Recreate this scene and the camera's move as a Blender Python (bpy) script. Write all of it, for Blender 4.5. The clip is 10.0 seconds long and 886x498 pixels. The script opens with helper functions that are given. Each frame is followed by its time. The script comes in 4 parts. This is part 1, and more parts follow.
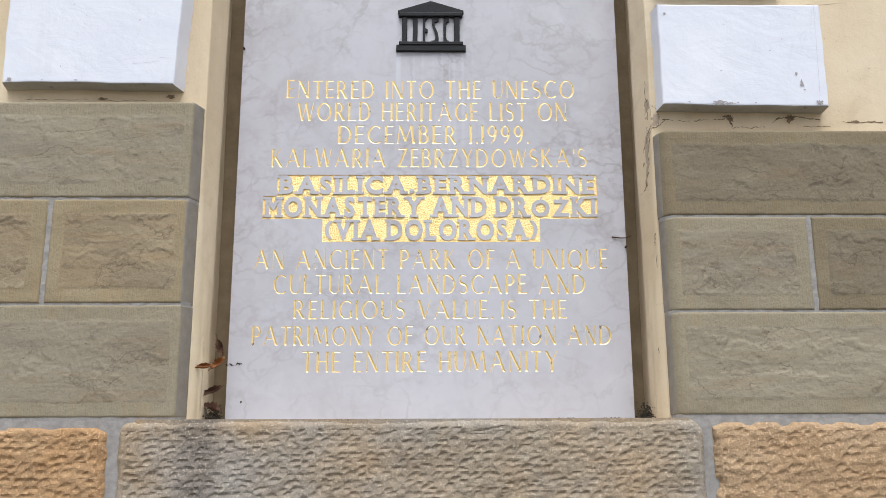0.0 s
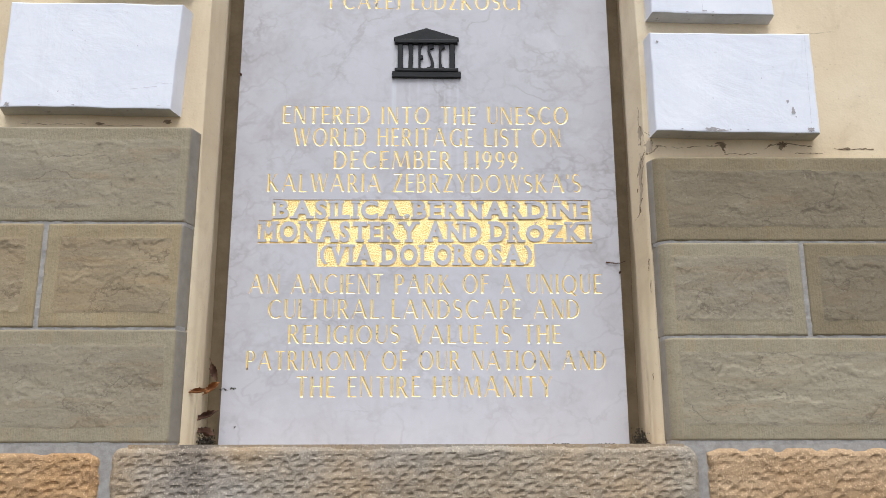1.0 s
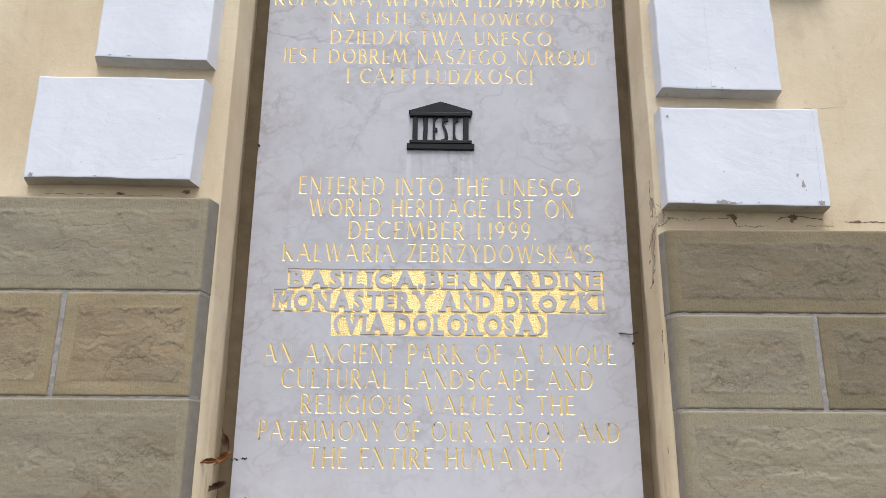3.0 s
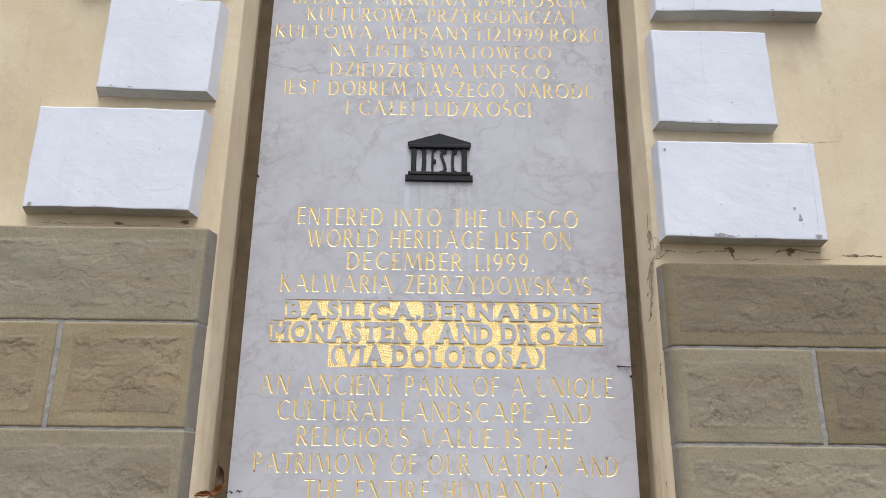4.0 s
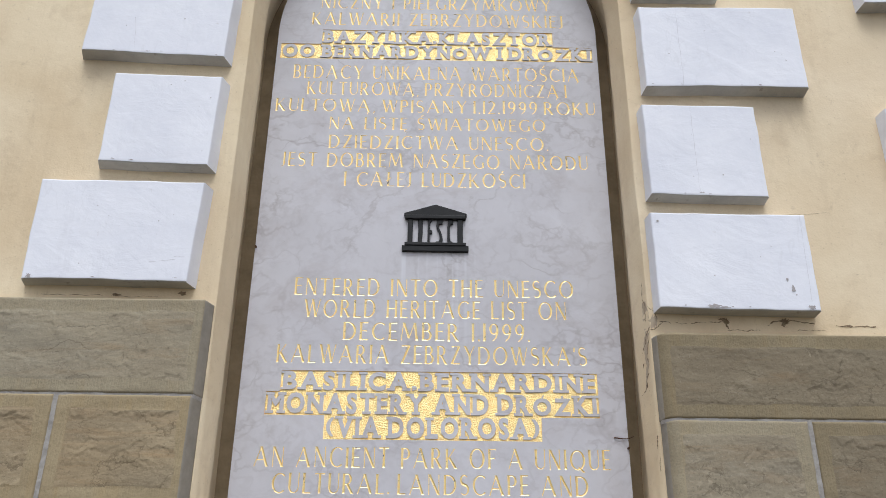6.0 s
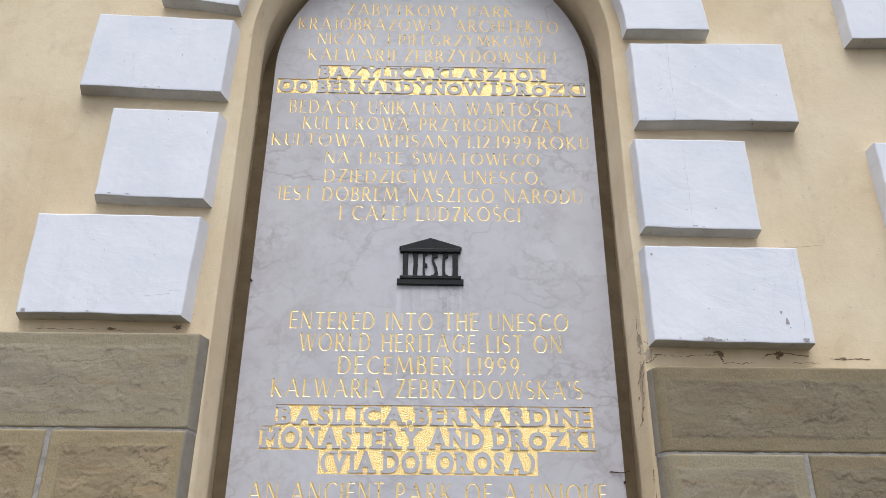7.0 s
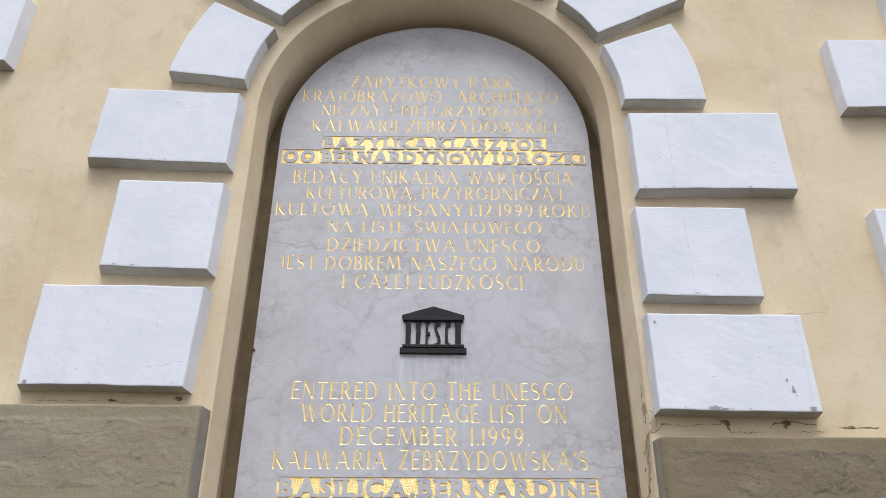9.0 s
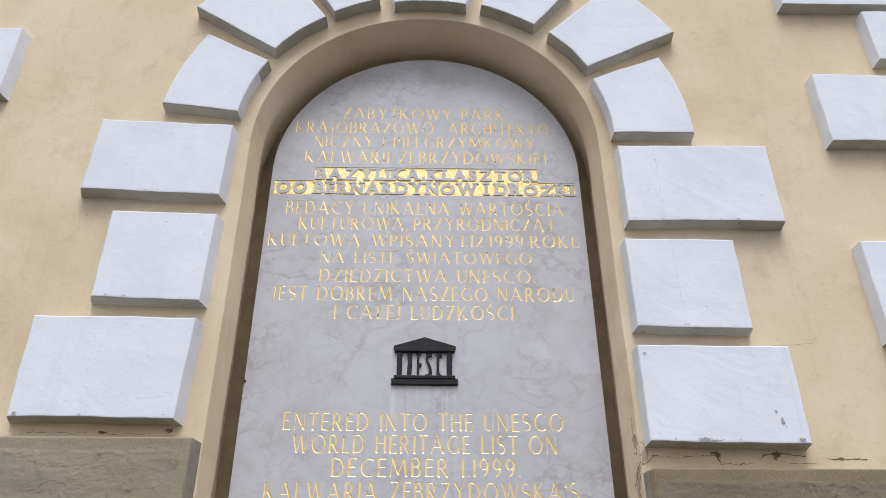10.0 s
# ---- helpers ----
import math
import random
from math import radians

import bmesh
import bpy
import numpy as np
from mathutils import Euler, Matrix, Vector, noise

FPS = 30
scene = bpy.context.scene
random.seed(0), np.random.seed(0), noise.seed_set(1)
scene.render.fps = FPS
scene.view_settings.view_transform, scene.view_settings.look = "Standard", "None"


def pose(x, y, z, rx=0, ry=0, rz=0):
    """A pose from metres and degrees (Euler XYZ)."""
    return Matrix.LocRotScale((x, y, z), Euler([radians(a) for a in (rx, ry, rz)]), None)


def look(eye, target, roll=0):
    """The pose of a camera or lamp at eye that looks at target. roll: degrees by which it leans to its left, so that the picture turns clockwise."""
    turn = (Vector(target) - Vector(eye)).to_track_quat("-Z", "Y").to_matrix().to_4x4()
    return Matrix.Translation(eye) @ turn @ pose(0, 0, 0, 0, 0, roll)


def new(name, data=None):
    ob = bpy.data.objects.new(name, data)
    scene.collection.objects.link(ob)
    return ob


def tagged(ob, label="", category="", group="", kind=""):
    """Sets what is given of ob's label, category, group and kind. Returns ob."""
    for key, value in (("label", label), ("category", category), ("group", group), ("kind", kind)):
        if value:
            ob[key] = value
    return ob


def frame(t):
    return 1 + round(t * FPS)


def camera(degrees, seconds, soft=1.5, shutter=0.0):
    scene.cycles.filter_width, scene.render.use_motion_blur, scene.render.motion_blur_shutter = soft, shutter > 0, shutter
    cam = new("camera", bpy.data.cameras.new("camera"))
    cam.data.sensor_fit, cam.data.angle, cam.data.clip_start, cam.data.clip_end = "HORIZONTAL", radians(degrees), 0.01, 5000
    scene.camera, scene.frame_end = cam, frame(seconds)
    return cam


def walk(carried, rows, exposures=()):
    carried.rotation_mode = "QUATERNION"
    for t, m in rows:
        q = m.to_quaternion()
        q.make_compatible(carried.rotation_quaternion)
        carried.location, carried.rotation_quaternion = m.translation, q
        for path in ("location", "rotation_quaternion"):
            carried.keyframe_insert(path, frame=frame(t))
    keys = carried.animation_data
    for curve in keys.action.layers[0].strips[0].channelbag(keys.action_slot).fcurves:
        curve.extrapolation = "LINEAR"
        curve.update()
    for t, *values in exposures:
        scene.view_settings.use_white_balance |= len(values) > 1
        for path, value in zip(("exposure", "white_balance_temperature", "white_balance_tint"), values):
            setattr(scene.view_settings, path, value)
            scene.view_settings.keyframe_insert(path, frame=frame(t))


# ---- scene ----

from mathutils.geometry import delaunay_2d_cdt, tessellate_polygon

# ---------------------------------------------------------------- camera
cam = camera(56.09, 10.0, soft=0.85)
ROWS = [  # seconds, eye x y z, yaw, pitch, lean to the right
    (0.0, 0.0103, -2.0696, 1.4821, -0.609, 12.054, 0.204),
    (0.5, 0.0100, -2.0755, 1.4841, -0.791, 12.791, 0.154),
    (1.0, 0.0112, -2.0767, 1.4857, -0.951, 13.628, 0.139),
    (1.5, 0.0073, -2.0800, 1.4895, -0.903, 14.603, 0.024),
    (2.0, 0.0019, -2.0825, 1.4955, -0.499, 15.454, -0.081),
    (2.5, 0.0007, -2.0917, 1.4999, -0.259, 16.711, -0.257),
    (4.0, -0.0005, -2.0994, 1.5105, -0.428, 19.796, -0.644),
    (4.5, -0.0003, -2.1046, 1.5175, 0.026, 20.868, -0.803),
    (5.0, -0.0009, -2.1125, 1.5212, -0.133, 22.015, -0.697),
    (5.5, 0.0014, -2.1188, 1.5251, -0.324, 23.077, -0.664),
    (7.0, 0.0042, -2.1328, 1.5291, -0.882, 26.186, -0.318),
    (7.5, 0.0058, -2.1399, 1.5321, -0.624, 27.535, -0.266),
    (8.0, 0.0087, -2.1411, 1.5344, -0.455, 28.662, -0.258),
    (8.5, 0.0089, -2.1399, 1.5377, -0.501, 29.463, -0.241),
    (9.0, 0.0101, -2.1447, 1.5394, -0.491, 30.537, -0.175),
    (9.5, 0.0099, -2.1544, 1.5435, -0.910, 31.517, -0.144),
    (10.0, 0.0067, -2.1649, 1.5454, -1.268, 32.303, 0.139),
]
EXPOSURES = [(0.0, 0.21), (1.0, 0.19), (2.5, 0.11), (4.0, 0.02), (4.5, -0.08), (5.0, -0.06), (5.5, -0.01), (7.5, 0.02), (9.0, 0.03), (10.0, -0.01)]
walk(cam, [(t, pose(x, y, z, 0, 0, yaw) @ pose(0, 0, 0, 90 + pitch) @ pose(0, 0, 0, 0, 0, -lean))
           for t, x, y, z, yaw, pitch, lean in ROWS], EXPOSURES)

# ---------------------------------------------------------------- light: overcast day
SUN_ELEVATION, SUN_AZIMUTH = 63.0, 3.0   # azimuth: degrees from straight in front of the wall towards +x
world = bpy.data.worlds.new("overcast_sky")
scene.world = world
world.use_nodes = True
wn = world.node_tree
sky = wn.nodes.new("ShaderNodeTexSky")
sky.sky_type, sky.sun_disc = "NISHITA", False
sky.sun_elevation = radians(SUN_ELEVATION)
sky.sun_rotation = radians(180 - SUN_AZIMUTH)
sky.air_density, sky.dust_density, sky.ozone_density = 1.0, 4.0, 1.0
haze = wn.nodes.new("ShaderNodeMix")
haze.data_type = "RGBA"
haze.inputs[0].default_value = 0.65
haze.inputs[7].default_value = (9.0, 9.3, 10.4, 1)
wn.links.new(sky.outputs[0], haze.inputs[6])
wn.links.new(haze.outputs[2], wn.nodes["Background"].inputs[0])
wn.nodes["Background"].inputs[1].default_value = 0.11
sun = new("sun", bpy.data.lights.new("sun", "SUN"))
sun.data.energy, sun.data.angle, sun.data.color = 2.3, radians(35), (0.905, 0.95, 1.0)
sa, se = radians(SUN_AZIMUTH), radians(SUN_ELEVATION)
sun.matrix_world = look((6 * math.sin(sa) * math.cos(se), -6 * math.cos(sa) * math.cos(se), 6 * math.sin(se)), (0, 0, 0))

# ---------------------------------------------------------------- planes of the place
WALL_Y, BLOCK_Y, STONE_Y, PLINTH_Y = -0.135, -0.183, -0.182, -0.20
SILL_Z = 1.496


# ---------------------------------------------------------------- materials
class Nodes:
    """A short way to write node materials."""

    def __init__(self, name, rough=0.8, metal=0.0, spec=0.3):
        self.mat = bpy.data.materials.new(name)
        self.mat.use_nodes = True
        self.tree = self.mat.node_tree
        self.bsdf = self.tree.nodes["Principled BSDF"]
        self.bsdf.inputs["Roughness"].default_value = rough
        self.bsdf.inputs["Metallic"].default_value = metal
        self.bsdf.inputs["Specular IOR Level"].default_value = spec
        geo = self.tree.nodes.new("ShaderNodeNewGeometry")
        self.place = geo.outputs["Position"]
        self.island = geo.outputs["Random Per Island"]
        self.chance = self.tree.nodes.new("ShaderNodeObjectInfo").outputs["Random"]

    def put(self, socket, value):
        if hasattr(value, "links"):
            self.tree.links.new(value, socket)
        else:
            socket.default_value = value

    def math(self, op, a, b=0.0, c=0.0):
        n = self.tree.nodes.new("ShaderNodeMath")
        n.operation = op
        for i, v in enumerate((a, b, c)):
            self.put(n.inputs[i], v)
        return n.outputs[0]

    def scaled(self, sx, sy, sz, shift=None, turn=(0, 0, 0)):
        n = self.tree.nodes.new("ShaderNodeMapping")
        self.tree.links.new(self.place, n.inputs[0])
        n.inputs["Scale"].default_value = (sx, sy, sz)
        n.inputs["Rotation"].default_value = turn
        if shift is not None:
            j = self.tree.nodes.new("ShaderNodeCombineXYZ")
            for i in range(3):
                self.tree.links.new(self.math("MULTIPLY", shift, 17.0 + 9 * i), j.inputs[i])
            self.tree.links.new(j.outputs[0], n.inputs["Location"])
        return n.outputs[0]

    def noise(self, scale, detail=4.0, rough=0.55, at=None, warp=0.0):
        n = self.tree.nodes.new("ShaderNodeTexNoise")
        self.tree.links.new(at if at is not None else self.place, n.inputs["Vector"])
        n.inputs["Scale"].default_value = scale
        n.inputs["Detail"].default_value = detail
        n.inputs["Roughness"].default_value = rough
        n.inputs["Distortion"].default_value = warp
        return n.outputs[0]

    def cells(self, scale, at=None, feature="F1"):
        n = self.tree.nodes.new("ShaderNodeTexVoronoi")
        n.feature = feature
        self.tree.links.new(at if at is not None else self.place, n.inputs["Vector"])
        n.inputs["Scale"].default_value = scale
        return n.outputs["Distance"]

    def band(self, value, low, high, to_low=0.0, to_high=1.0):
        n = self.tree.nodes.new("ShaderNodeMapRange")
        self.put(n.inputs[0], value)
        for i, v in enumerate((low, high, to_low, to_high)):
            n.inputs[i + 1].default_value = v
        return n.outputs[0]

    def mix(self, factor, a, b, how="MIX"):
        n = self.tree.nodes.new("ShaderNodeMix")
        n.data_type, n.blend_type = "RGBA", how
        self.put(n.inputs[0], factor)
        self.put(n.inputs[6], a if hasattr(a, "links") else (*a, 1))
        self.put(n.inputs[7], b if hasattr(b, "links") else (*b, 1))
        return n.outputs[2]

    def xyz(self):
        n = self.tree.nodes.new("ShaderNodeSeparateXYZ")
        self.tree.links.new(self.place, n.inputs[0])
        return n.outputs

    def done(self, colour, height=None, strength=0.3, distance=0.003, rough=None):
        self.put(self.bsdf.inputs["Base Color"], colour if hasattr(colour, "links") else (*colour, 1))
        if rough is not None:
            self.put(self.bsdf.inputs["Roughness"], rough)
        if height is not None:
            n = self.tree.nodes.new("ShaderNodeBump")
            n.inputs["Strength"].default_value = strength
            n.inputs["Distance"].default_value = distance
            self.tree.links.new(height, n.inputs["Height"])
            self.tree.links.new(n.outputs[0], self.bsdf.inputs["Normal"])
        return self.mat


def plaster_material():
    m = Nodes("cream_plaster", 0.85)
    c = m.mix(m.band(m.noise(2.2, 6, 0.6, warp=0.4), 0.35, 0.65), (0.67, 0.53, 0.34), (0.80, 0.68, 0.48))
    c = m.mix(m.band(m.noise(0.9, 4), 0.45, 0.7, 0, 0.35), c, (0.74, 0.60, 0.44))
    c = m.mix(m.band(m.noise(8, 7, 0.7, warp=0.5), 0.53, 0.72, 0, 0.45), c, (0.55, 0.42, 0.27))
    c = m.mix(m.band(m.noise(3, 6, 0.7, m.scaled(2.6, 2.6, 0.45)), 0.56, 0.78, 0, 0.4), c, (0.52, 0.39, 0.24))
    c = m.mix(m.band(m.noise(24, 5, 0.75), 0.62, 0.72, 0, 0.4), c, (0.45, 0.34, 0.22))
    c = m.mix(m.band(m.noise(150, 3), 0.66, 0.74, 0, 0.4), c, (0.36, 0.26, 0.16))
    h = m.math("ADD", m.math("MULTIPLY", m.noise(11, 6, 0.6), 1.3), m.math("MULTIPLY", m.noise(170, 3), 0.25))
    return m.done(c, h, 0.4, 0.005)


def white_paint_material():
    m = Nodes("white_lime_paint", 0.75)
    at = m.scaled(1, 1, 1, m.chance)
    c = m.mix(m.band(m.noise(4, 6, 0.65, at), 0.35, 0.65), (0.83, 0.84, 0.88), (0.74, 0.755, 0.81))
    c = m.mix(m.band(m.noise(5, 6, 0.75, m.scaled(4.5, 4.5, 0.5, m.chance)), 0.58, 0.8, 0, 0.35), c, (0.60, 0.60, 0.63))
    hair = m.noise(2.3, 5, 0.6, m.scaled(1.6, 1, 0.5, m.chance), 0.3)
    line = m.band(m.math("ABSOLUTE", m.math("SUBTRACT", hair, 0.5)), 0.0, 0.006, 1, 0)
    c = m.mix(m.math("MULTIPLY", m.math("MULTIPLY", line, m.band(m.noise(3.3, 2, at=at), 0.54, 0.6)), 0.10), c, (0.42, 0.41, 0.42))
    c = m.mix(m.band(m.noise(17, 6, 0.75, at), 0.66, 0.74, 0, 0.55), c, (0.50, 0.47, 0.45))
    c = m.mix(m.band(m.noise(60, 4, 0.65), 0.70, 0.76, 0, 0.8), c, (0.28, 0.25, 0.23))
    h = m.math("ADD", m.noise(9, 6, 0.6, m.scaled(1, 1, 1.5, m.chance), 0.5), m.math("MULTIPLY", m.noise(110, 3), 0.12))
    return m.done(c, h, 0.34, 0.006)


def shaded_grime_material():
    m = Nodes("shaded_grimy_lime_paint", 0.9)
    # base tones carry the underside's shade and warm bounce; the spots are grime
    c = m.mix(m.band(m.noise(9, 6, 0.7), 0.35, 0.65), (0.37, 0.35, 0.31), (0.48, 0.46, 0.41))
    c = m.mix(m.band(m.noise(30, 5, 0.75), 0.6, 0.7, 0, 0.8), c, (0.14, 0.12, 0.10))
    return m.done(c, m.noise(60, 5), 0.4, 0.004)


def marble_material():
    m = Nodes("grey_veined_marble", 0.32, spec=0.45)
    flow = m.noise(2.2, 4, 0.6, warp=0.6)
    c = m.mix(m.band(flow, 0.3, 0.7), (0.515, 0.50, 0.515), (0.60, 0.588, 0.61))
    c = m.mix(m.band(m.noise(7, 6, 0.7), 0.5, 0.75, 0, 0.4), c, (0.44, 0.42, 0.44))
    c = m.mix(m.band(m.noise(15, 5, 0.7, warp=0.8), 0.55, 0.75, 0, 0.4), c, (0.43, 0.40, 0.41))
    c = m.mix(m.band(m.noise(11, 5, 0.65, warp=0.5), 0.56, 0.74, 0, 0.4), c, (0.66, 0.655, 0.685))
    for scale, turn, width, tone, amount in ((2.4, 0.6, 0.012, (0.27, 0.23, 0.22), 0.46), (4.2, -0.5, 0.016, (0.29, 0.255, 0.245), 0.44), (5.5, 0.95, 0.026, (0.32, 0.29, 0.28), 0.38), (9.0, 0.3, 0.04, (0.37, 0.34, 0.335), 0.3)):
        n = m.noise(scale, 5, 0.54, m.scaled(1, 1, 1.25, turn=(0, turn, 0)), 0.25)
        line = m.band(m.math("ABSOLUTE", m.math("SUBTRACT", n, 0.5)), 0.0, width, 1, 0)
        gate = m.band(m.noise(scale * 0.8 + 0.7, 4), 0.44, 0.62)
        c = m.mix(m.math("MULTIPLY", m.math("MULTIPLY", line, gate), amount), c, tone)
    c = m.mix(m.band(m.noise(4.5, 6, 0.68, m.scaled(1, 1, 1.4, turn=(0, 0.7, 0)), 0.8), 0.52, 0.70, 0, 0.42), c, (0.41, 0.365, 0.355))
    x, _, z = m.xyz()
    # lower slab's brighter, cooler light put into the colour as a paler tint
    low_light = m.band(m.math("ADD", z, m.math("MULTIPLY", m.math("SUBTRACT", m.noise(3.2, 5, 0.6), 0.5), 0.9)), 2.05, 1.62, 0, 0.3)
    c = m.mix(low_light, c, (0.645, 0.65, 0.70))
    # pale lime runs under the metal emblem
    runs = m.band(m.noise(42, 2, at=m.scaled(1, 1, 0.03)), 0.52, 0.7)
    below = m.math("MULTIPLY", m.band(z, 2.02, 2.44), m.band(z, 2.47, 2.46))
    side = m.band(m.math("ABSOLUTE", m.math("ADD", x, 0.0)), 0.13, 0.09)
    c = m.mix(m.math("MULTIPLY", m.math("MULTIPLY", runs, below), m.math("MULTIPLY", side, 0.55)), c, (0.70, 0.71, 0.74))
    c = m.mix(m.band(m.noise(60, 3), 0.73, 0.78, 0, 0.5), c, (0.30, 0.28, 0.27))
    return m.done(c, m.noise(60, 4), 0.08, 0.002, m.band(m.noise(9, 4), 0.3, 0.7, 0.28, 0.45))


def gold_material(name, wear, relief):
    m = Nodes(name, 0.36, 0.6, 0.6)
    gone = m.band(m.noise(46, 5, 0.7), wear, wear + 0.05)
    c = m.mix(m.band(m.noise(90, 4), 0.35, 0.7), (1.0, 0.80, 0.37), (1.0, 0.69, 0.26))
    c = m.mix(gone, c, (0.24, 0.20, 0.155))
    m.put(m.bsdf.inputs["Metallic"], m.band(gone, 0, 1, 0.6, 0.0))
    h = m.math("ADD", m.cells(330), m.math("MULTIPLY", m.noise(300, 4), 0.8))
    return m.done(c, h, relief, 0.003)


def sandstone_material(name, tint):
    m = Nodes(name, 0.9)
    a = m.scaled(1.0, 1.0, 2.6, m.chance, (0, 0.12, 0))
    c = m.mix(m.band(m.noise(2.4, 5, 0.6, a), 0.3, 0.7), (0.282, 0.236, 0.162), (0.380, 0.332, 0.236))
    c = m.mix(m.band(m.noise(5, 6, 0.7, m.scaled(0.6, 1, 5, m.chance, (0, -0.1, 0)), 0.8), 0.52, 0.72, 0, 0.5), c, (0.36, 0.245, 0.13))
    c = m.mix(m.band(m.noise(3.1, 4, 0.6, m.scaled(0.7, 1, 2, m.chance)), 0.52, 0.75, 0, 0.6), c, (0.18, 0.165, 0.13))
    c = m.mix(m.band(m.chance, 0, 1, 0, 0.35), c, (0.20, 0.165, 0.12))
    for scale, width, tone, amount in ((1.9, 0.010, (0.42, 0.39, 0.31), 0.22), (3.1, 0.004, (0.09, 0.07, 0.05), 0.45), (6.0, 0.006, (0.13, 0.10, 0.07), 0.4)):
        n = m.noise(scale, 5, 0.55, m.scaled(0.7, 1, 3.2, m.chance, (0, 0.3, 0)), 0.1)
        line = m.band(m.math("ABSOLUTE", m.math("SUBTRACT", n, 0.5)), 0.0, width, 1, 0)
        c = m.mix(m.math("MULTIPLY", m.math("MULTIPLY", line, m.band(m.noise(scale * 2 + 1, 3), 0.45, 0.56)), amount), c, tone)
    c = m.mix(m.band(m.noise(170, 3), 0.55, 0.75, 0, 0.5), c, (0.13, 0.11, 0.08))
    c = m.mix(m.band(m.noise(210, 2), 0.6, 0.75, 0, 0.35), c, (0.45, 0.41, 0.32))
    h = m.math("ADD", m.math("ADD", m.noise(18, 6, 0.65, m.scaled(0.6, 1, 2.4, m.chance), 0.5), m.math("MULTIPLY", m.noise(160, 4), 0.4)), 0.0)
    # thin splits along the bed: sharp little steps, some with a dark line
    for scale, turn, sign, weight in ((6.0, 0.5, -1.0, 1.9), (9.0, 0.12, 1.0, 1.2), (13.0, -0.25, -1.0, 0.9)):
        at = m.scaled(1, 1, 1, m.chance, (0, turn, 0))
        sep = m.tree.nodes.new("ShaderNodeSeparateXYZ")
        m.tree.links.new(at, sep.inputs[0])
        u = m.math("FRACT", m.math("ADD", m.math("MULTIPLY", sep.outputs[2], scale), m.math("MULTIPLY", m.noise(2.6, 8, 0.62, at), 5.0)))
        gate = m.band(m.noise(5.5, 4, 0.6, at), 0.54, 0.60)
        h = m.math("ADD", h, m.math("MULTIPLY", m.math("MULTIPLY", u, gate), sign * weight))
        c = m.mix(m.math("MULTIPLY", m.math("MULTIPLY", m.band(u, 0.0, 0.075, 1, 0), gate), 0.5), c, (0.085, 0.066, 0.045))
    c = m.mix(1.0, c, tint, "MULTIPLY")
    return m.done(c, h, 0.4, 0.004)


def margin_material(name, tint):
    m = Nodes(name, 0.9)
    c = m.mix(m.band(m.noise(6, 5, 0.6, m.scaled(1, 1, 1.5, m.chance)), 0.3, 0.7), (0.285, 0.240, 0.160), (0.36, 0.312, 0.215))
    c = m.mix(m.band(m.noise(200, 3), 0.5, 0.75, 0, 0.5), c, (0.20, 0.17, 0.12))
    c = m.mix(m.band(m.noise(3, 5, 0.65, m.scaled(9, 9, 0.8, m.chance)), 0.5, 0.7, 0, 0.4), c, (0.35, 0.27, 0.15))
    h = m.math("ADD", m.noise(130, 3, 0.5, m.scaled(2.2, 1, 0.25)), m.noise(200, 3))
    c = m.mix(1.0, c, tint, "MULTIPLY")
    return m.done(c, h, 0.4, 0.003)


def rock_material(name, a, b, dark):
    m = Nodes(name, 0.95)
    c = m.mix(m.band(m.noise(4, 5, 0.6, m.scaled(1, 1, 1.6, m.chance)), 0.3, 0.7), a, b)
    c = m.mix(m.band(m.noise(11, 6, 0.7), 0.52, 0.72, 0, 0.6), c, dark)
    if name.startswith("tan"):   # a water stain below the niche's corner and grey weathering
        c = m.mix(m.band(m.noise(3.0, 5, 0.6), 0.46, 0.62, 0, 0.7), c, (0.33, 0.31, 0.28))
        x, _, z = m.xyz()
        off = m.math("ABSOLUTE", m.math("ADD", m.math("ADD", x, 0.485), m.math("MULTIPLY", m.noise(14, 5, 0.7), 0.05)))
        c = m.mix(m.math("MULTIPLY", m.band(off, 0.062, 0.02), m.band(m.noise(20, 5), 0.3, 0.6, 0.35, 0.75)), c, (0.16, 0.135, 0.11))
    c = m.mix(m.band(m.noise(190, 3), 0.52, 0.75, 0, 0.55), c, tuple(v * 0.5 for v in dark))
    c = m.mix(m.band(m.noise(200, 2), 0.57, 0.68, 0, 0.6), c, tuple(min(1, v * 1.7) for v in b))
    h = m.math("ADD", m.noise(45, 6, 0.7), m.math("MULTIPLY", m.noise(220, 3), 0.5))
    return m.done(c, h, 0.6, 0.005)


def simple_material(name, a, b, scale=40, rough=0.85, metal=0.0, bump=0.3):
    m = Nodes(name, rough, metal)
    c = m.mix(m.band(m.noise(scale, 5, 0.65), 0.35, 0.68), a, b)
    return m.done(c, m.noise(scale * 4, 4), bump, 0.002)


PLASTER, WHITE, MARBLE, SHADED_GRIME = plaster_material(), white_paint_material(), marble_material(), shaded_grime_material()
GILT_GROUND = gold_material("stippled_gilding", 0.66, 0.55)
GOLD = gold_material("gilded_cut_letters", 0.60, 0.12)
GOLD_WORN = gold_material("worn_gilding", 0.585, 0.12)
SANDSTONE, MARGIN = sandstone_material("greenish_sandstone", (1, 1, 1)), margin_material("tooled_sandstone_margin", (1, 1, 1))
WARM_STONE, WARM_MARGIN = sandstone_material("brown_sandstone", (1.07, 0.98, 0.86)), margin_material("tooled_brown_sandstone_margin", (1.06, 0.99, 0.88))
GREY_STONE, GREY_MARGIN = sandstone_material("grey_sandstone", (0.76, 0.735, 0.70)), margin_material("tooled_grey_sandstone_margin", (0.76, 0.72, 0.65))
ROCK_TAN = rock_material("tan_punched_sandstone", (0.40, 0.28, 0.165), (0.36, 0.31, 0.235), (0.24, 0.20, 0.15))
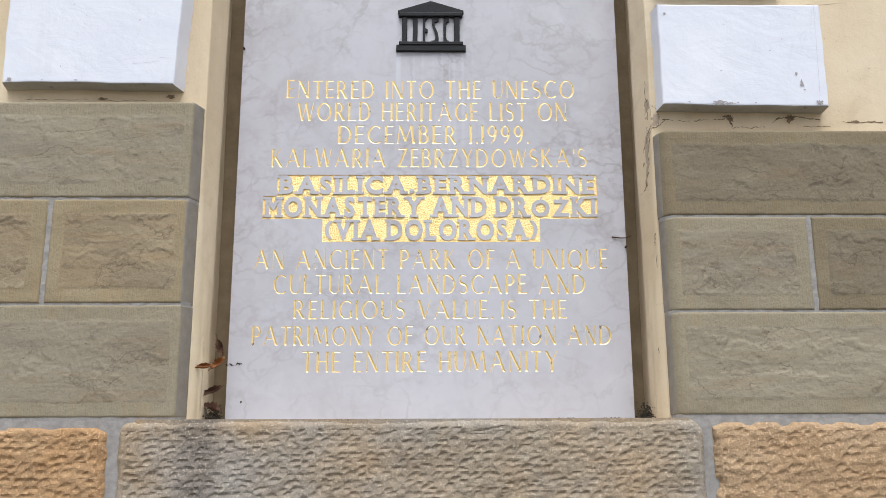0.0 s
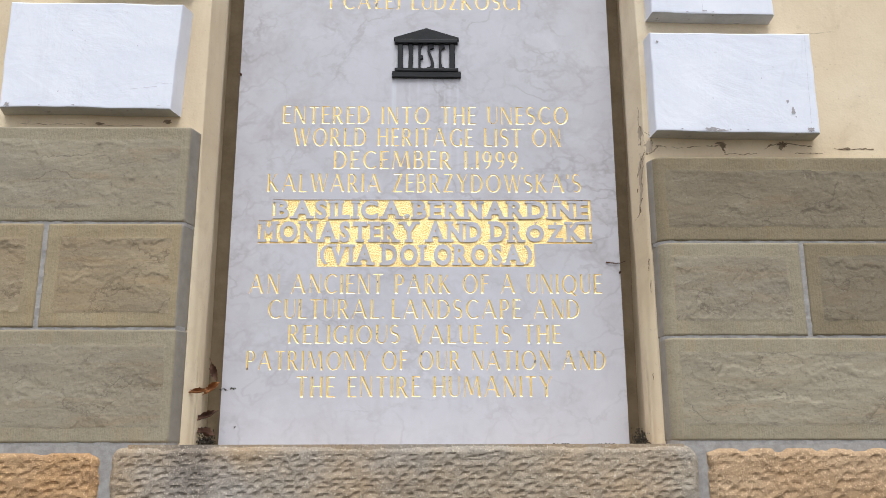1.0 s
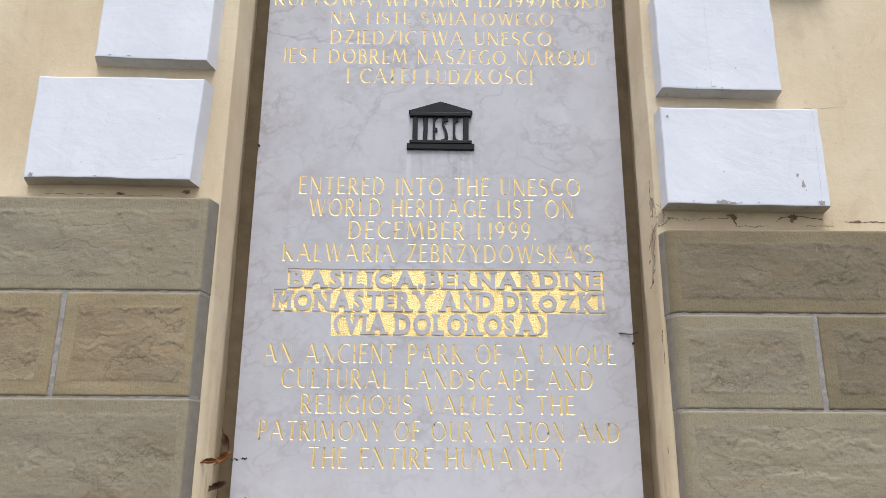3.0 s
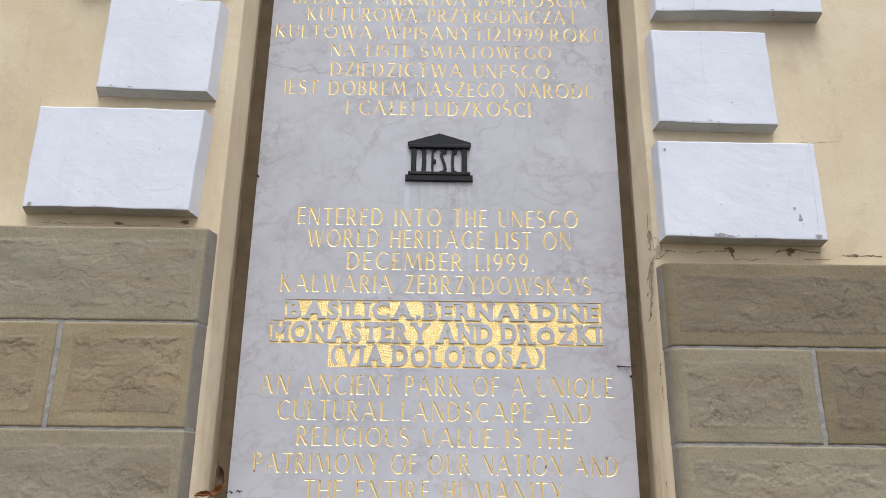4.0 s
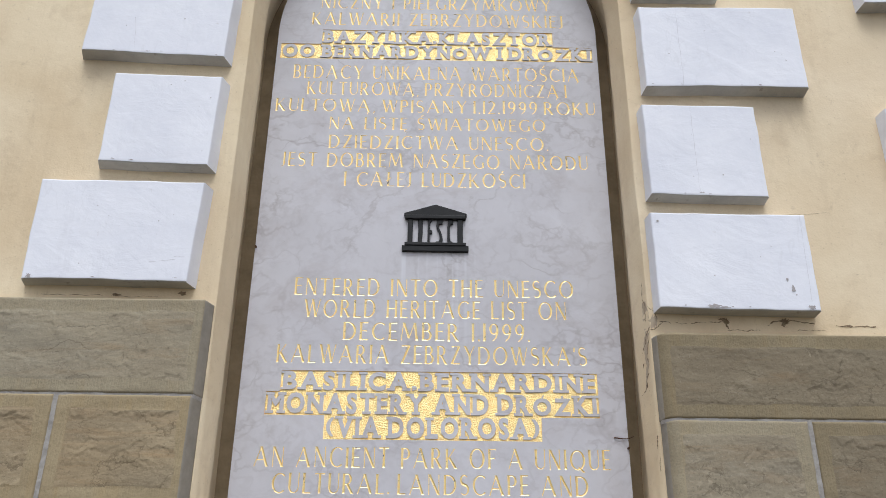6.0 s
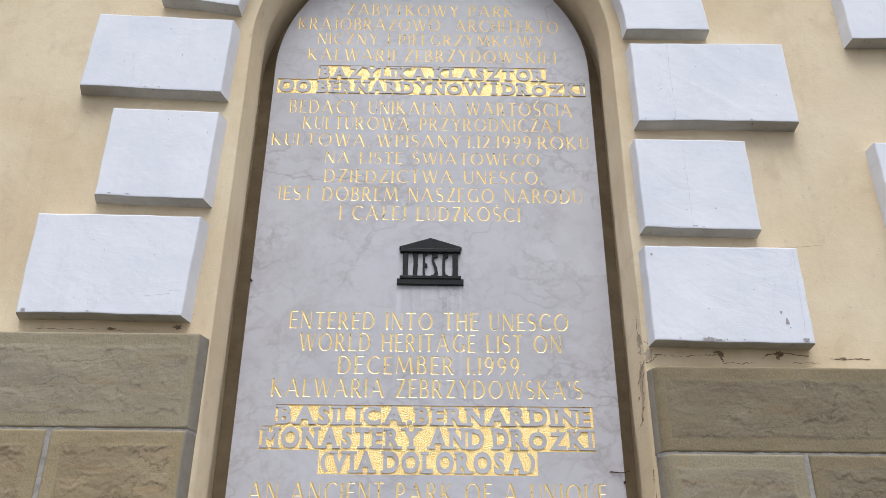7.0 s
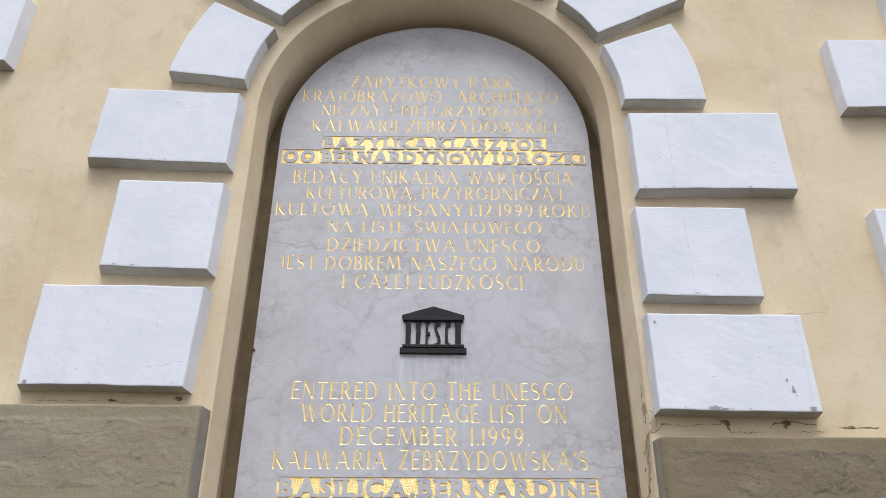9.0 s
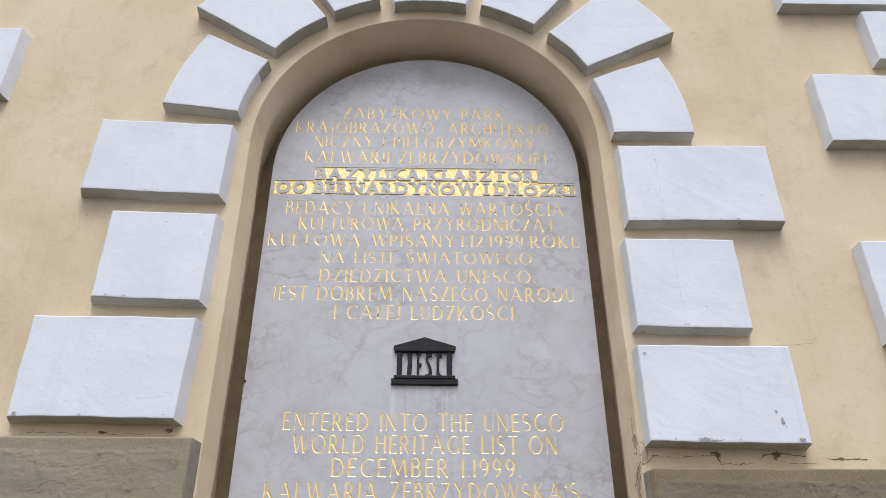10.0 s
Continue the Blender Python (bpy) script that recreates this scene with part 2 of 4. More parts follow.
ROCK_RED = rock_material("deep_orange_punched_sandstone", (0.44, 0.24, 0.10), (0.46, 0.30, 0.16), (0.36, 0.22, 0.12))
ROCK_ORANGE = rock_material("orange_punched_sandstone", (0.43, 0.27, 0.14), (0.47, 0.34, 0.21), (0.36, 0.25, 0.15))
MORTAR = simple_material("grey_cement_mortar", (0.28, 0.262, 0.24), (0.39, 0.37, 0.34), 60)
END_CEMENT = simple_material("grey_brown_cement_skim", (0.25, 0.225, 0.185), (0.32, 0.29, 0.24), 25)
IRON = simple_material("black_cast_metal", (0.004, 0.004, 0.0045), (0.008, 0.008, 0.0085), 60, 0.5, 0.0, 0.3)
RUST = simple_material("rusty_iron", (0.06, 0.035, 0.025), (0.12, 0.06, 0.035), 120)
LEAF = simple_material("dry_brown_leaf", (0.20, 0.075, 0.025), (0.32, 0.135, 0.045), 60, 0.7)
LEAF_DARK = simple_material("withered_dark_leaf", (0.07, 0.036, 0.024), (0.15, 0.075, 0.045), 60, 0.8)
DEBRIS = simple_material("dark_dirt", (0.03, 0.026, 0.02), (0.085, 0.07, 0.05), 90, 1.0)
CRACK = simple_material("dark_crack", (0.17, 0.12, 0.075), (0.31, 0.23, 0.15), 120, 1.0)
OCHRE = simple_material("dark_ochre_plaster", (0.22, 0.165, 0.10), (0.32, 0.245, 0.155), 14, 0.95)
BARE = simple_material("bare_old_plaster", (0.42, 0.33, 0.24), (0.52, 0.43, 0.32), 70, 0.95)
HAIRLINE = simple_material("grey_hairline", (0.56, 0.56, 0.585), (0.68, 0.68, 0.71), 90, 0.9)
CHIP = simple_material("bare_grey_render", (0.34, 0.32, 0.31), (0.45, 0.42, 0.41), 90, 0.95)
BLOCKER_RENDER = simple_material("dull_blocker_render", (0.09, 0.09, 0.075), (0.13, 0.125, 0.10), 3, 0.95)
PAVING = simple_material("grey_paving", (0.11, 0.106, 0.096), (0.16, 0.153, 0.14), 8, 0.95)


# ---------------------------------------------------------------- building helpers
def finish(name, bm, materials, parent=None, label="", smooth=False):
    """Links a bmesh, drawn in world coordinates, as one object with its origin at its base."""
    bmesh.ops.recalc_face_normals(bm, faces=bm.faces)
    lo = Vector([min(v.co[i] for v in bm.verts) for i in range(3)])
    hi = Vector([max(v.co[i] for v in bm.verts) for i in range(3)])
    base = Vector(((lo.x + hi.x) / 2, (lo.y + hi.y) / 2, lo.z))
    bmesh.ops.translate(bm, verts=bm.verts, vec=-base)
    for f in bm.faces:
        f.smooth = smooth
    data = bpy.data.meshes.new(name)
    bm.to_mesh(data)
    bm.free()
    for mat in materials if isinstance(materials, (list, tuple)) else (materials,):
        data.materials.append(mat)
    ob = new(name, data)
    if parent is not None:
        ob.parent = parent
        up, off = parent, Vector((0, 0, 0))
        while up is not None:
            off += up.location
            up = up.parent
        base = base - off
    ob.location = base
    if label:
        tagged(ob, label)
    return ob


def thing(name, at, label, category, group="", kind=""):
    ob = new(name)
    ob.location = at
    ob.empty_display_size = 0.05
    return tagged(ob, label, category, group, kind)


def dense(outline, step):
    out = []
    for i, p in enumerate(outline):
        q = outline[(i + 1) % len(outline)]
        n = max(1, int(math.hypot(q[0] - p[0], q[1] - p[1]) / step))
        out += [(p[0] + (q[0] - p[0]) * k / n, p[1] + (q[1] - p[1]) * k / n) for k in range(n)]
    return out


def area(outline):
    return 0.5 * sum(p[0] * q[1] - q[0] * p[1] for p, q in zip(outline, outline[1:] + outline[:1]))


def inset(outline, d):
    """The outline moved inwards by d (outline runs counter-clockwise in x and z)."""
    n, out = len(outline), []
    for i in range(n):
        p0, p, p1 = (Vector(outline[k % n]) for k in (i - 1, i, i + 1))
        a, b = (p - p0).normalized(), (p1 - p).normalized()
        na, nb = Vector((-a.y, a.x)), Vector((-b.y, b.x))
        m = na + nb
        out.append(tuple(p + m * (d / max(0.35, 1 + na.dot(nb)))))
    return out


def dressed(outline, front, back, bevel=0.006, wobble=0.0015, seed=0.0, step=0.02, draft=0.0):
    """A slab with an uneven hand-made outline and rounded front edges."""
    outline = outline if area(outline) > 0 else outline[::-1]
    pts = dense(outline, step)
    pts = [(x + wobble * noise.noise((x * 14 + seed, z * 14, 3.1)), z + wobble * 1.4 * noise.noise((x * 11, z * 13 + seed, 7.7))) for x, z in pts]
    bm = bmesh.new()
    rings = [(-draft, back), (0.0, front + bevel)] + [(bevel * (1 - math.cos(a)), front + bevel * (1 - math.sin(a))) for a in (radians(30), radians(60), radians(90))]
    loops = []
    mid_x = sum(p[0] for p in pts) / len(pts)
    half = max(abs(p[0] - mid_x) for p in pts)
    for d, y in rings:
        ring = inset(pts, d) if d > 0 else [(mid_x + (x - mid_x) * (1 - d / half), z) for x, z in pts]   # the ends slope out towards the wall
        loops.append([bm.verts.new((x, y + (0.0006 * noise.noise((x * 20, z * 20, seed)) if y != back else 0), z)) for x, z in ring])
    n = len(pts)
    for a, b in zip(loops, loops[1:]):
        for i in range(n):
            bm.faces.new((a[i], a[(i + 1) % n], b[(i + 1) % n], b[i]))
    bm.faces.new(loops[-1])
    bm.faces.new(loops[0][::-1])
    return bm


def grid_stone(x0, x1, z0, z1, front, back, relief, step, corner=0.0, material_at=None):
    """A block with a gridded front; relief(x, z, edge) gives how far the face stands out, edge its distance to the rim."""
    nx, nz = max(2, round((x1 - x0) / step)), max(2, round((z1 - z0) / step))
    bm = bmesh.new()
    rows = []
    for j in range(nz + 1):
        row = []
        for i in range(nx + 1):
            x, z = x0 + (x1 - x0) * i / nx, z0 + (z1 - z0) * j / nz
            edge = min(x - x0, x1 - x, z - z0, z1 - z)
            dx, dz = min(x - x0, x1 - x), z1 - z
            if dx < corner and dz < corner:   # rounded upper corners
                edge = corner - math.hypot(corner - dx, corner - dz)
            row.append(bm.verts.new((x, front - relief(x, z, edge), z)))
        rows.append(row)
    for j in range(nz):
        for i in range(nx):
            f = bm.faces.new((rows[j][i], rows[j][i + 1], rows[j + 1][i + 1], rows[j + 1][i]))
            if material_at:
                c = f.calc_center_median()
                f.material_index = material_at(c.x, c.z, min(c.x - x0, x1 - c.x, c.z - z0, z1 - c.z))
    rim = rows[0][:-1] + [r[-1] for r in rows[:-1]] + rows[-1][:0:-1] + [r[0] for r in rows[:0:-1]]
    far = [bm.verts.new((v.co.x, back, v.co.z)) for v in rim]
    for i in range(len(rim)):
        j = (i + 1) % len(rim)
        f = bm.faces.new((rim[i], far[i], far[j], rim[j]))
        f.material_index = 1 if material_at else 0
    return bm


def ribbon(points, widths, y, thick=0.0006):
    """A thin uneven strip along points in x and z, just proud of y."""
    bm = bmesh.new()
    left, right = [], []
    for i, p in enumerate(points):
        a, b = Vector(points[max(0, i - 1)]), Vector(points[min(len(points) - 1, i + 1)])
        d = (b - a).normalized()
        n = Vector((-d.y, d.x)) * widths[i] / 2
        for row, s in ((left, 1), (right, -1)):
            x, z = p[0] + s * n.x, p[1] + s * n.y
            row.append(bm.verts.new((x, (y(x, z) if callable(y) else y) - thick, z)))
    for i in range(len(points) - 1):
        bm.faces.new((left[i], right[i], right[i + 1], left[i + 1]))
    return bm


def jagged(a, b, n, amount, rng):
    a, b = Vector(a), Vector(b)
    d = b - a
    side = Vector((-d.y, d.x)).normalized()
    out, s = [], 0.0
    for i in range(n + 1):
        s = 0.6 * s + rng.uniform(-1, 1) * amount
        out.append(tuple(a + d * (i / n) + side * s * (0 < i < n)))
    return out


# ---------------------------------------------------------------- ground
bm = bmesh.new()
bm.faces.new([bm.verts.new(p) for p in ((-400, -400, 0), (400, -400, 0), (400, 400, 0), (-400, 400, 0))])
tagged(finish("ground", bm, PAVING), "grey paved ground in front of the wall", "ground", kind="structure")

# unseen walls added behind and beside the camera to block low sky light
bm = bmesh.new()
bmesh.ops.create_cube(bm, size=1.0, matrix=Matrix.Translation((0, -11.2, 0.9)) @ Matrix.Diagonal((26, 0.4, 1.8, 1)))
tagged(finish("wall_opposite", bm, BLOCKER_RENDER), "added unseen wall behind the camera that blocks low sky light", "wall", kind="structure")
for side in (-1, 1):
    bm = bmesh.new()
    bmesh.ops.create_cube(bm, size=1.0, matrix=Matrix.Translation((side * 12.8, -5.6, 0.9)) @ Matrix.Diagonal((0.4, 11.0, 1.8, 1)))
    tagged(finish("wall_side", bm, BLOCKER_RENDER), "added unseen wall at the side that blocks low sky light", "wall", kind="structure")

# ---------------------------------------------------------------- plastered wall with an arched niche
NICHE_R, NICHE_Z, NICHE_X = 0.549, 3.234, -0.003
WALL_TOP, WALL_HALF = 5.6, 3.6


def arch_path(r, z_low, count=48):
    pts = [(NICHE_X + r, z_low + (NICHE_Z - z_low) * k / 24) for k in range(24)]
    pts += [(NICHE_X + r * math.cos(math.pi * k / count), NICHE_Z + r * math.sin(math.pi * k / count)) for k in range(count + 1)]
    pts += [(NICHE_X - r, NICHE_Z + (z_low - NICHE_Z) * k / 24) for k in range(1, 25)]
    return pts


bm = bmesh.new()
path = arch_path(NICHE_R, SILL_Z)
outer = [(WALL_HALF, SILL_Z), (WALL_HALF, WALL_TOP), (-WALL_HALF, WALL_TOP), (-WALL_HALF, SILL_Z)]
front = [bm.verts.new((x, WALL_Y, z)) for x, z in outer + path[::-1]]
for tri in tessellate_polygon([[Vector((x, z, 0)) for x, z in outer + path[::-1]]]):
    bm.faces.new([front[i] for i in tri])
rear = [bm.verts.new((x, 0.42, z)) for x, z in outer]
for i in range(4):
    j = (i + 1) % 4
    bm.faces.new((front[i], front[j], rear[j], rear[i])) if i < 3 else None
bm.faces.new(rear)
wall = tagged(finish("wall_front", bm, PLASTER), "cream plastered facade wall with an arched niche", "wall", kind="structure")

# splayed reveal, swept along the niche's opening: (inwards, depth) from the opening's edge
def reveal_profile(z):
    """Inward and depth steps of the reveal at a height: a splayed band, more rounded low down, then a hollow behind it."""
    k = min(1.0, max(0.0, (2.2 - z) / 0.5))
    rx, ry = 0.003 + 0.012 * k, 0.004 + 0.044 * k
    steps = [(rx * math.sin(radians(a)), WALL_Y + ry * (1 - math.cos(radians(a)))) for a in (0, 30, 60, 90)]
    end = 0.022 - 0.004 * k
    hollow = 0.023 * (1 - min(1.0, max(0.0, (z - 3.2) / 0.3)))   # the band runs smoothly into the niche at the top of the arch
    mid = rx + (end - rx) * 0.55 * (1 - 0.3 * k)
    return steps + [(mid, -0.092), (end - 0.003, -0.071), (end, -0.054), (end - 0.06 * hollow, -0.045), (end - 0.35 * hollow, -0.036), (end - hollow, -0.030), (end - hollow, 0.0), (end - hollow, 0.068)]


bm = bmesh.new()
loops = []
edge_path = arch_path(NICHE_R, SILL_Z)
for s in range(12):
    row = []
    for x, z in edge_path:
        inward, y = reveal_profile(z)[s]
        if z > NICHE_Z:
            px, pz = NICHE_X + (x - NICHE_X) * (1 - inward / NICHE_R), NICHE_Z + (z - NICHE_Z) * (1 - inward / NICHE_R)
        else:
            px, pz = x - math.copysign(inward, x), z
        w = 0.0 if s == 0 else 0.0022
        row.append(bm.verts.new((px + w * noise.noise((px * 6, y * 9, pz * 6)), y + w * noise.noise((px * 7, y * 9, pz * 7 + 5)), pz)))
    loops.append(row)
for a, b in zip(loops, loops[1:]):
    for i in range(len(a) - 1):
        bm.faces.new((a[i], b[i], b[i + 1], a[i + 1]))
finish("niche_reveal", bm, PLASTER, wall, "rounded cream plaster edge of the niche", True)
bm = bmesh.new()
edge = arch_path(NICHE_R + 0.012, SILL_Z)
bm.faces.new([bm.verts.new((x, 0.060, z)) for x, z in edge])
bm.faces.new([bm.verts.new((x, 0.11, z)) for x, z in edge][::-1])
finish("niche_back", bm, OCHRE, wall, "dark ochre plaster at the back of the niche")


# ---------------------------------------------------------------- white rusticated blocks
def block(name, outline, seed, draft=0.003, label=""):
    bm = dressed(outline, BLOCK_Y, WALL_Y + 0.002, 0.0045, 0.0022, seed, 0.008, draft)
    bm.normal_update()
    bmesh.ops.recalc_face_normals(bm, faces=bm.faces)
    for f in bm.faces:   # undersides: their shade put into a greyer paint, with spots of grime
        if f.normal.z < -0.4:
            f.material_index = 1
    return finish(name, bm, (WHITE, SHADED_GRIME), wall, label)


def box_outline(x0, x1, z0, z1, skew=0.0, left=0.0, right=0.0):
    return [(x0 + left, z0), (x1 + right, z0 + skew), (x1, z1 + skew), (x0, z1)]


BLOCKS = [  # x0, x1, z0, z1, rise of the right end, lean of the lower left and right corners
    (-1.037, -0.607, 2.298, 2.580, -0.004, 0.004, -0.012), (-0.901, -0.601, 2.637, 2.922, -0.009, 0.0, -0.006), (-1.003, -0.598, 2.997, 3.265, -0.018, -0.008, -0.006),
    (0.563, 0.967, 2.240, 2.506, -0.002), (0.571, 0.883, 2.559, 2.842, -0.002), (0.590, 1.049, 2.903, 3.184, 0.003),
    (1.266, 1.72, 3.214, 3.495, 0.0), (1.515, 1.80, 3.567, 3.80, 0.0), (1.245, 1.72, 3.832, 4.10, 0.0), (1.250, 1.72, 2.527, 2.840, 0.0),
    (-1.80, -1.352, 3.375, 3.660, 0.0),
]
for k, shape in enumerate(BLOCKS):
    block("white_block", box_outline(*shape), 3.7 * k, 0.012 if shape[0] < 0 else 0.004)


def sector(a0, a1, r0, r1, flat_low=None):
    def at(a, r):
        x, z = NICHE_X + r * math.cos(radians(a)), NICHE_Z + r * math.sin(radians(a))
        return (x, z)
    inner = [at(a0 + (a1 - a0) * k / 8, r0) for k in range(9)]
    out = [at(a1 + (a0 - a1) * k / 8, r1) for k in range(9)]
    pts = out + inner
    return [(x, max(z, flat_low)) for x, z in pts] if flat_low else pts


for k, (a0, a1, r0, r1) in enumerate(((0.2, 23.0, 0.588, 0.84), (28.0, 46.6, 0.602, 0.955), (52.3, 71.7, 0.598, 0.84), (76.5, 101.0, 0.585, 0.95),
                                      (105.5, 121.0, 0.612, 0.84), (124.5, 145.6, 0.607, 0.955), (150.7, 173.2, 0.592, 0.835))):
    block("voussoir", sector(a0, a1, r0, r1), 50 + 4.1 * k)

# ---------------------------------------------------------------- sandstone ashlars beside the niche
def end_drop(x, inner, width, rounded):
    """How far a stone's end falls back towards the wall, next to the niche."""
    end = abs(x - inner)
    if end >= width:
        return 0.0
    q = 1 - end / width
    return 0.043 * ((1 - math.sqrt(max(0.0, 1 - q * q))) if rounded else q)


def split_face(seed, inner, tilt, freq, amount):
    """Sandstone split along its bed: slanted ledges that break off sharply, inside a flat drafted margin."""
    ca, sa_ = math.cos(radians(tilt)), math.sin(radians(tilt))
    def relief(x, z, edge):
        out = 0.0010 * noise.fractal((x * 5 + seed, seed, z * 8), 0.9, 2.0, 4) + 0.0006 * noise.fractal((x * 40, seed, z * 60), 0.7, 2.2, 4)
        inside = min(1.0, max(0.0, (edge - 0.034 - 0.004 * noise.noise((x * 12, z * 12, seed))) / 0.003))
        if inside > 0:
            u = (z * ca + x * sa_) * freq + 0.75 * noise.fractal((x * 2.3 + seed, seed, z * 3.4), 0.8, 2.0, 5) + 0.20 * noise.fractal((x * 22, seed, z * 22), 0.5, 2.1, 5)
            level = math.floor(u)
            f = u - level
            saw = 1 - f if f > 0.012 else f / 0.012   # the stone above each ledge stands proud
            strong = max(0.0, 0.22 + 1.0 * noise.noise((x * 3.1 + 5.3 * level, seed + level * 2.7, z * 3.1)) + 0.5 * noise.noise((x * 21, seed, z * 21)))
            fine = u * 3.3 + 0.5 * noise.noise((x * 9, seed, z * 9))
            ff = fine - math.floor(fine)
            weak = max(0.0, noise.noise((x * 7 + 3.7 * math.floor(fine), seed, z * 7)))
            out += inside * (0.0008 + amount * (0.0040 * strong * (saw - 0.5) + 0.0035 * weak * (0.5 - ff if ff > 0.04 else ff / 0.04 - 0.5)))
        if edge < 0.004:
            out -= 0.003 * (1 - edge / 0.004) ** 2
        return out - end_drop(x, inner, 0.013 if inner < 0 else 0.029, inner > 0)
    return relief


def rim(inner):
    def kind_at(x, z, edge):
        if abs(x - inner) < (0.0135 if inner < 0 else 0.006):
            return 2   # smooth cement on the end next to the niche
        return 1 if edge < 0.033 + 0.008 * noise.noise((x * 10, z * 10, 4.4)) else 0
    return kind_at


STONES = [  # x0, x1, z0, z1, tilt of the split, ledges a metre, depth of the ledges
    (-1.62, -0.554, 2.012, 2.246, 34, 9, 1.2), (-0.8815, -0.555, 1.762, 2.004, -6, 10, 0.8), (-1.62, -0.8925, 1.762, 2.004, 12, 10, 0.9), (-1.62, -0.554, 1.506, 1.754, 14, 9, -0.7),
    (0.547, 1.62, 1.968, 2.174, 74, 6, 0.7), (0.549, 0.8845, 1.743, 1.960, 60, 8, -0.6), (0.8955, 1.62, 1.743, 1.960, 25, 9, 0.8), (0.550, 1.62, 1.508, 1.735, 4, 12, -1.1),
]
for k, (x0, x1, z0, z1, tilt, freq, amount) in enumerate(STONES):
    kind, mats = ("grey", (GREY_STONE, GREY_MARGIN)) if k in (4, 6) else ("brown", (WARM_STONE, WARM_MARGIN)) if k in (1, 2) else ("greenish", (SANDSTONE, MARGIN))
    inner = (x1 if x1 < 0 else x0) if k not in (2, 6) else (9.0 if x0 > 0 else -9.0)
    bm = grid_stone(x0, x1, z0 - 0.0016, z1 + 0.0016, STONE_Y, WALL_Y + 0.02, split_face(11.3 * k + 2, inner, tilt, freq, amount), 0.0030, material_at=rim(inner))
    finish("ashlar_stone", bm, mats + (END_CEMENT,), wall, kind + " split sandstone ashlar with a drafted margin", True)


def rough_mortar(inner):
    def relief(x, z, edge):
        return 0.0012 * noise.noise((x * 40, z * 40, 1.0)) + 0.0008 * noise.noise((x * 130, z * 130, 6.0)) - end_drop(x, inner, 0.013 if inner < 0 else 0.029, inner > 0)
    return relief


for x0, x1, z0, z1, inner in ((-1.61, -0.556, 2.001, 2.015, -0.554), (-1.61, -0.557, 1.751, 1.765, -0.554), (-1.61, -0.556, 1.490, 1.512, -0.554), (-0.896, -0.878, 1.765, 2.001, -9),
                              (0.549, 1.61, 1.957, 1.971, 0.547), (0.551, 1.61, 1.732, 1.746, 0.549), (0.552, 1.61, 1.490, 1.514, 0.550), (0.881, 0.899, 1.746, 1.957, 9)):
    finish("mortar_joint", grid_stone(x0, x1, z0, z1, STONE_Y + 0.0028, WALL_Y + 0.012, rough_mortar(inner), 0.005), MORTAR, wall, "grey cement mortar joint")

# ---------------------------------------------------------------- punched plinth stones below the niche
bm = bmesh.new()
bmesh.ops.create_cube(bm, size=1.0, matrix=Matrix.Translation((0, 0.107, 0.7475)) @ Matrix.Diagonal((7.2, 0.57, 1.495, 1)))
plinth = tagged(finish("wall_plinth", bm, ROCK_TAN), "tan sandstone plinth with grey mortar joints under the niche", "plinth", kind="structure")
bm = bmesh.new()
bmesh.ops.create_cube(bm, size=1.0, matrix=Matrix.Translation((0, -0.1015, 1.3270)) @ Matrix.Diagonal((2.96, 0.173, 0.340, 1)))
finish("mortar_bed", bm, MORTAR, plinth, "grey cement mortar round the plinth stones")


def punched(seed, pitch_x, pitch_z, depth, draft):
    """Rows of uneven dents left by a point chisel, inside a plain rim."""
    def relief(x, z, edge):
        out = 0.006 * noise.fractal((x * 4 + seed, 0.3, z * 6), 0.9, 2.0, 4)
        best = 0.0
        sx, sz = x + 0.006 * noise.noise((x * 30, z * 30, seed)), z + 0.005 * noise.noise((x * 26, z * 26, seed + 9))
        cj = math.floor(sz / pitch_z)
        for dj in (-1, 0, 1):
            shift = 0.5 * ((cj + dj) % 2)
            ci = math.floor(sx / pitch_x - shift)
            for di in (-1, 0, 1):
                h = noise.cell_vector((ci + di + seed * 7, cj + dj, seed))
                if h[2] < 0.06:
                    continue
                cx, cz = (ci + di + 0.5 + shift + 0.7 * (h[0] - 0.5)) * pitch_x, (cj + dj + 0.5 + 0.6 * (h[1] - 0.5)) * pitch_z
                u, v = (sx - cx) / (pitch_x * (0.36 + 0.2 * h[1])), (sz - cz - (0.3 * h[0] - 0.05) * (sx - cx)) / (pitch_z * (0.38 + 0.2 * h[0]))
                q = u * u + v * v
                if q < 1:
                    best = max(best, (1 - q) * (0.62 + 0.5 * v) * (0.4 + 0.7 * h[2]))
        if edge > draft + 0.010 * noise.noise((x * 15, z * 15, seed)):
            out -= depth * best
        out += 0.0018 * noise.fractal((x * 48, seed, z * 60), 0.9, 2.1, 3)
        worn = edge + (0.004 if seed == 1.0 else 0.009) * noise.fractal((x * 24, z * 24, seed), 0.8, 2.1, 3)
        return max(-0.035, out - (0.014 * (1 - worn / 0.014) ** 2 if worn < 0.014 else 0))
    return relief


for x0, x1, z0, z1, mat, seed, px, pz, dep, draft, label in (
        (-0.684, 0.604, 1.16, 1.496, ROCK_TAN, 1.0, 0.026, 0.0140, 0.0058, 0.020, "tan sandstone block with rows of punched pits"),
        (-1.45, -0.706, 1.16, 1.482, ROCK_RED, 2.0, 0.027, 0.016, 0.0058, 0.016, "orange sandstone block with punched pits"),
        (0.626, 1.45, 1.16, 1.489, ROCK_ORANGE, 3.0, 0.027, 0.018, 0.0048, 0.016, "orange sandstone block with punched pits")):
    finish("plinth_stone", grid_stone(x0, x1, z0, z1, PLINTH_Y, -0.16, punched(seed, px, pz, dep, draft), 0.0034, 0.03), mat, plinth, label)
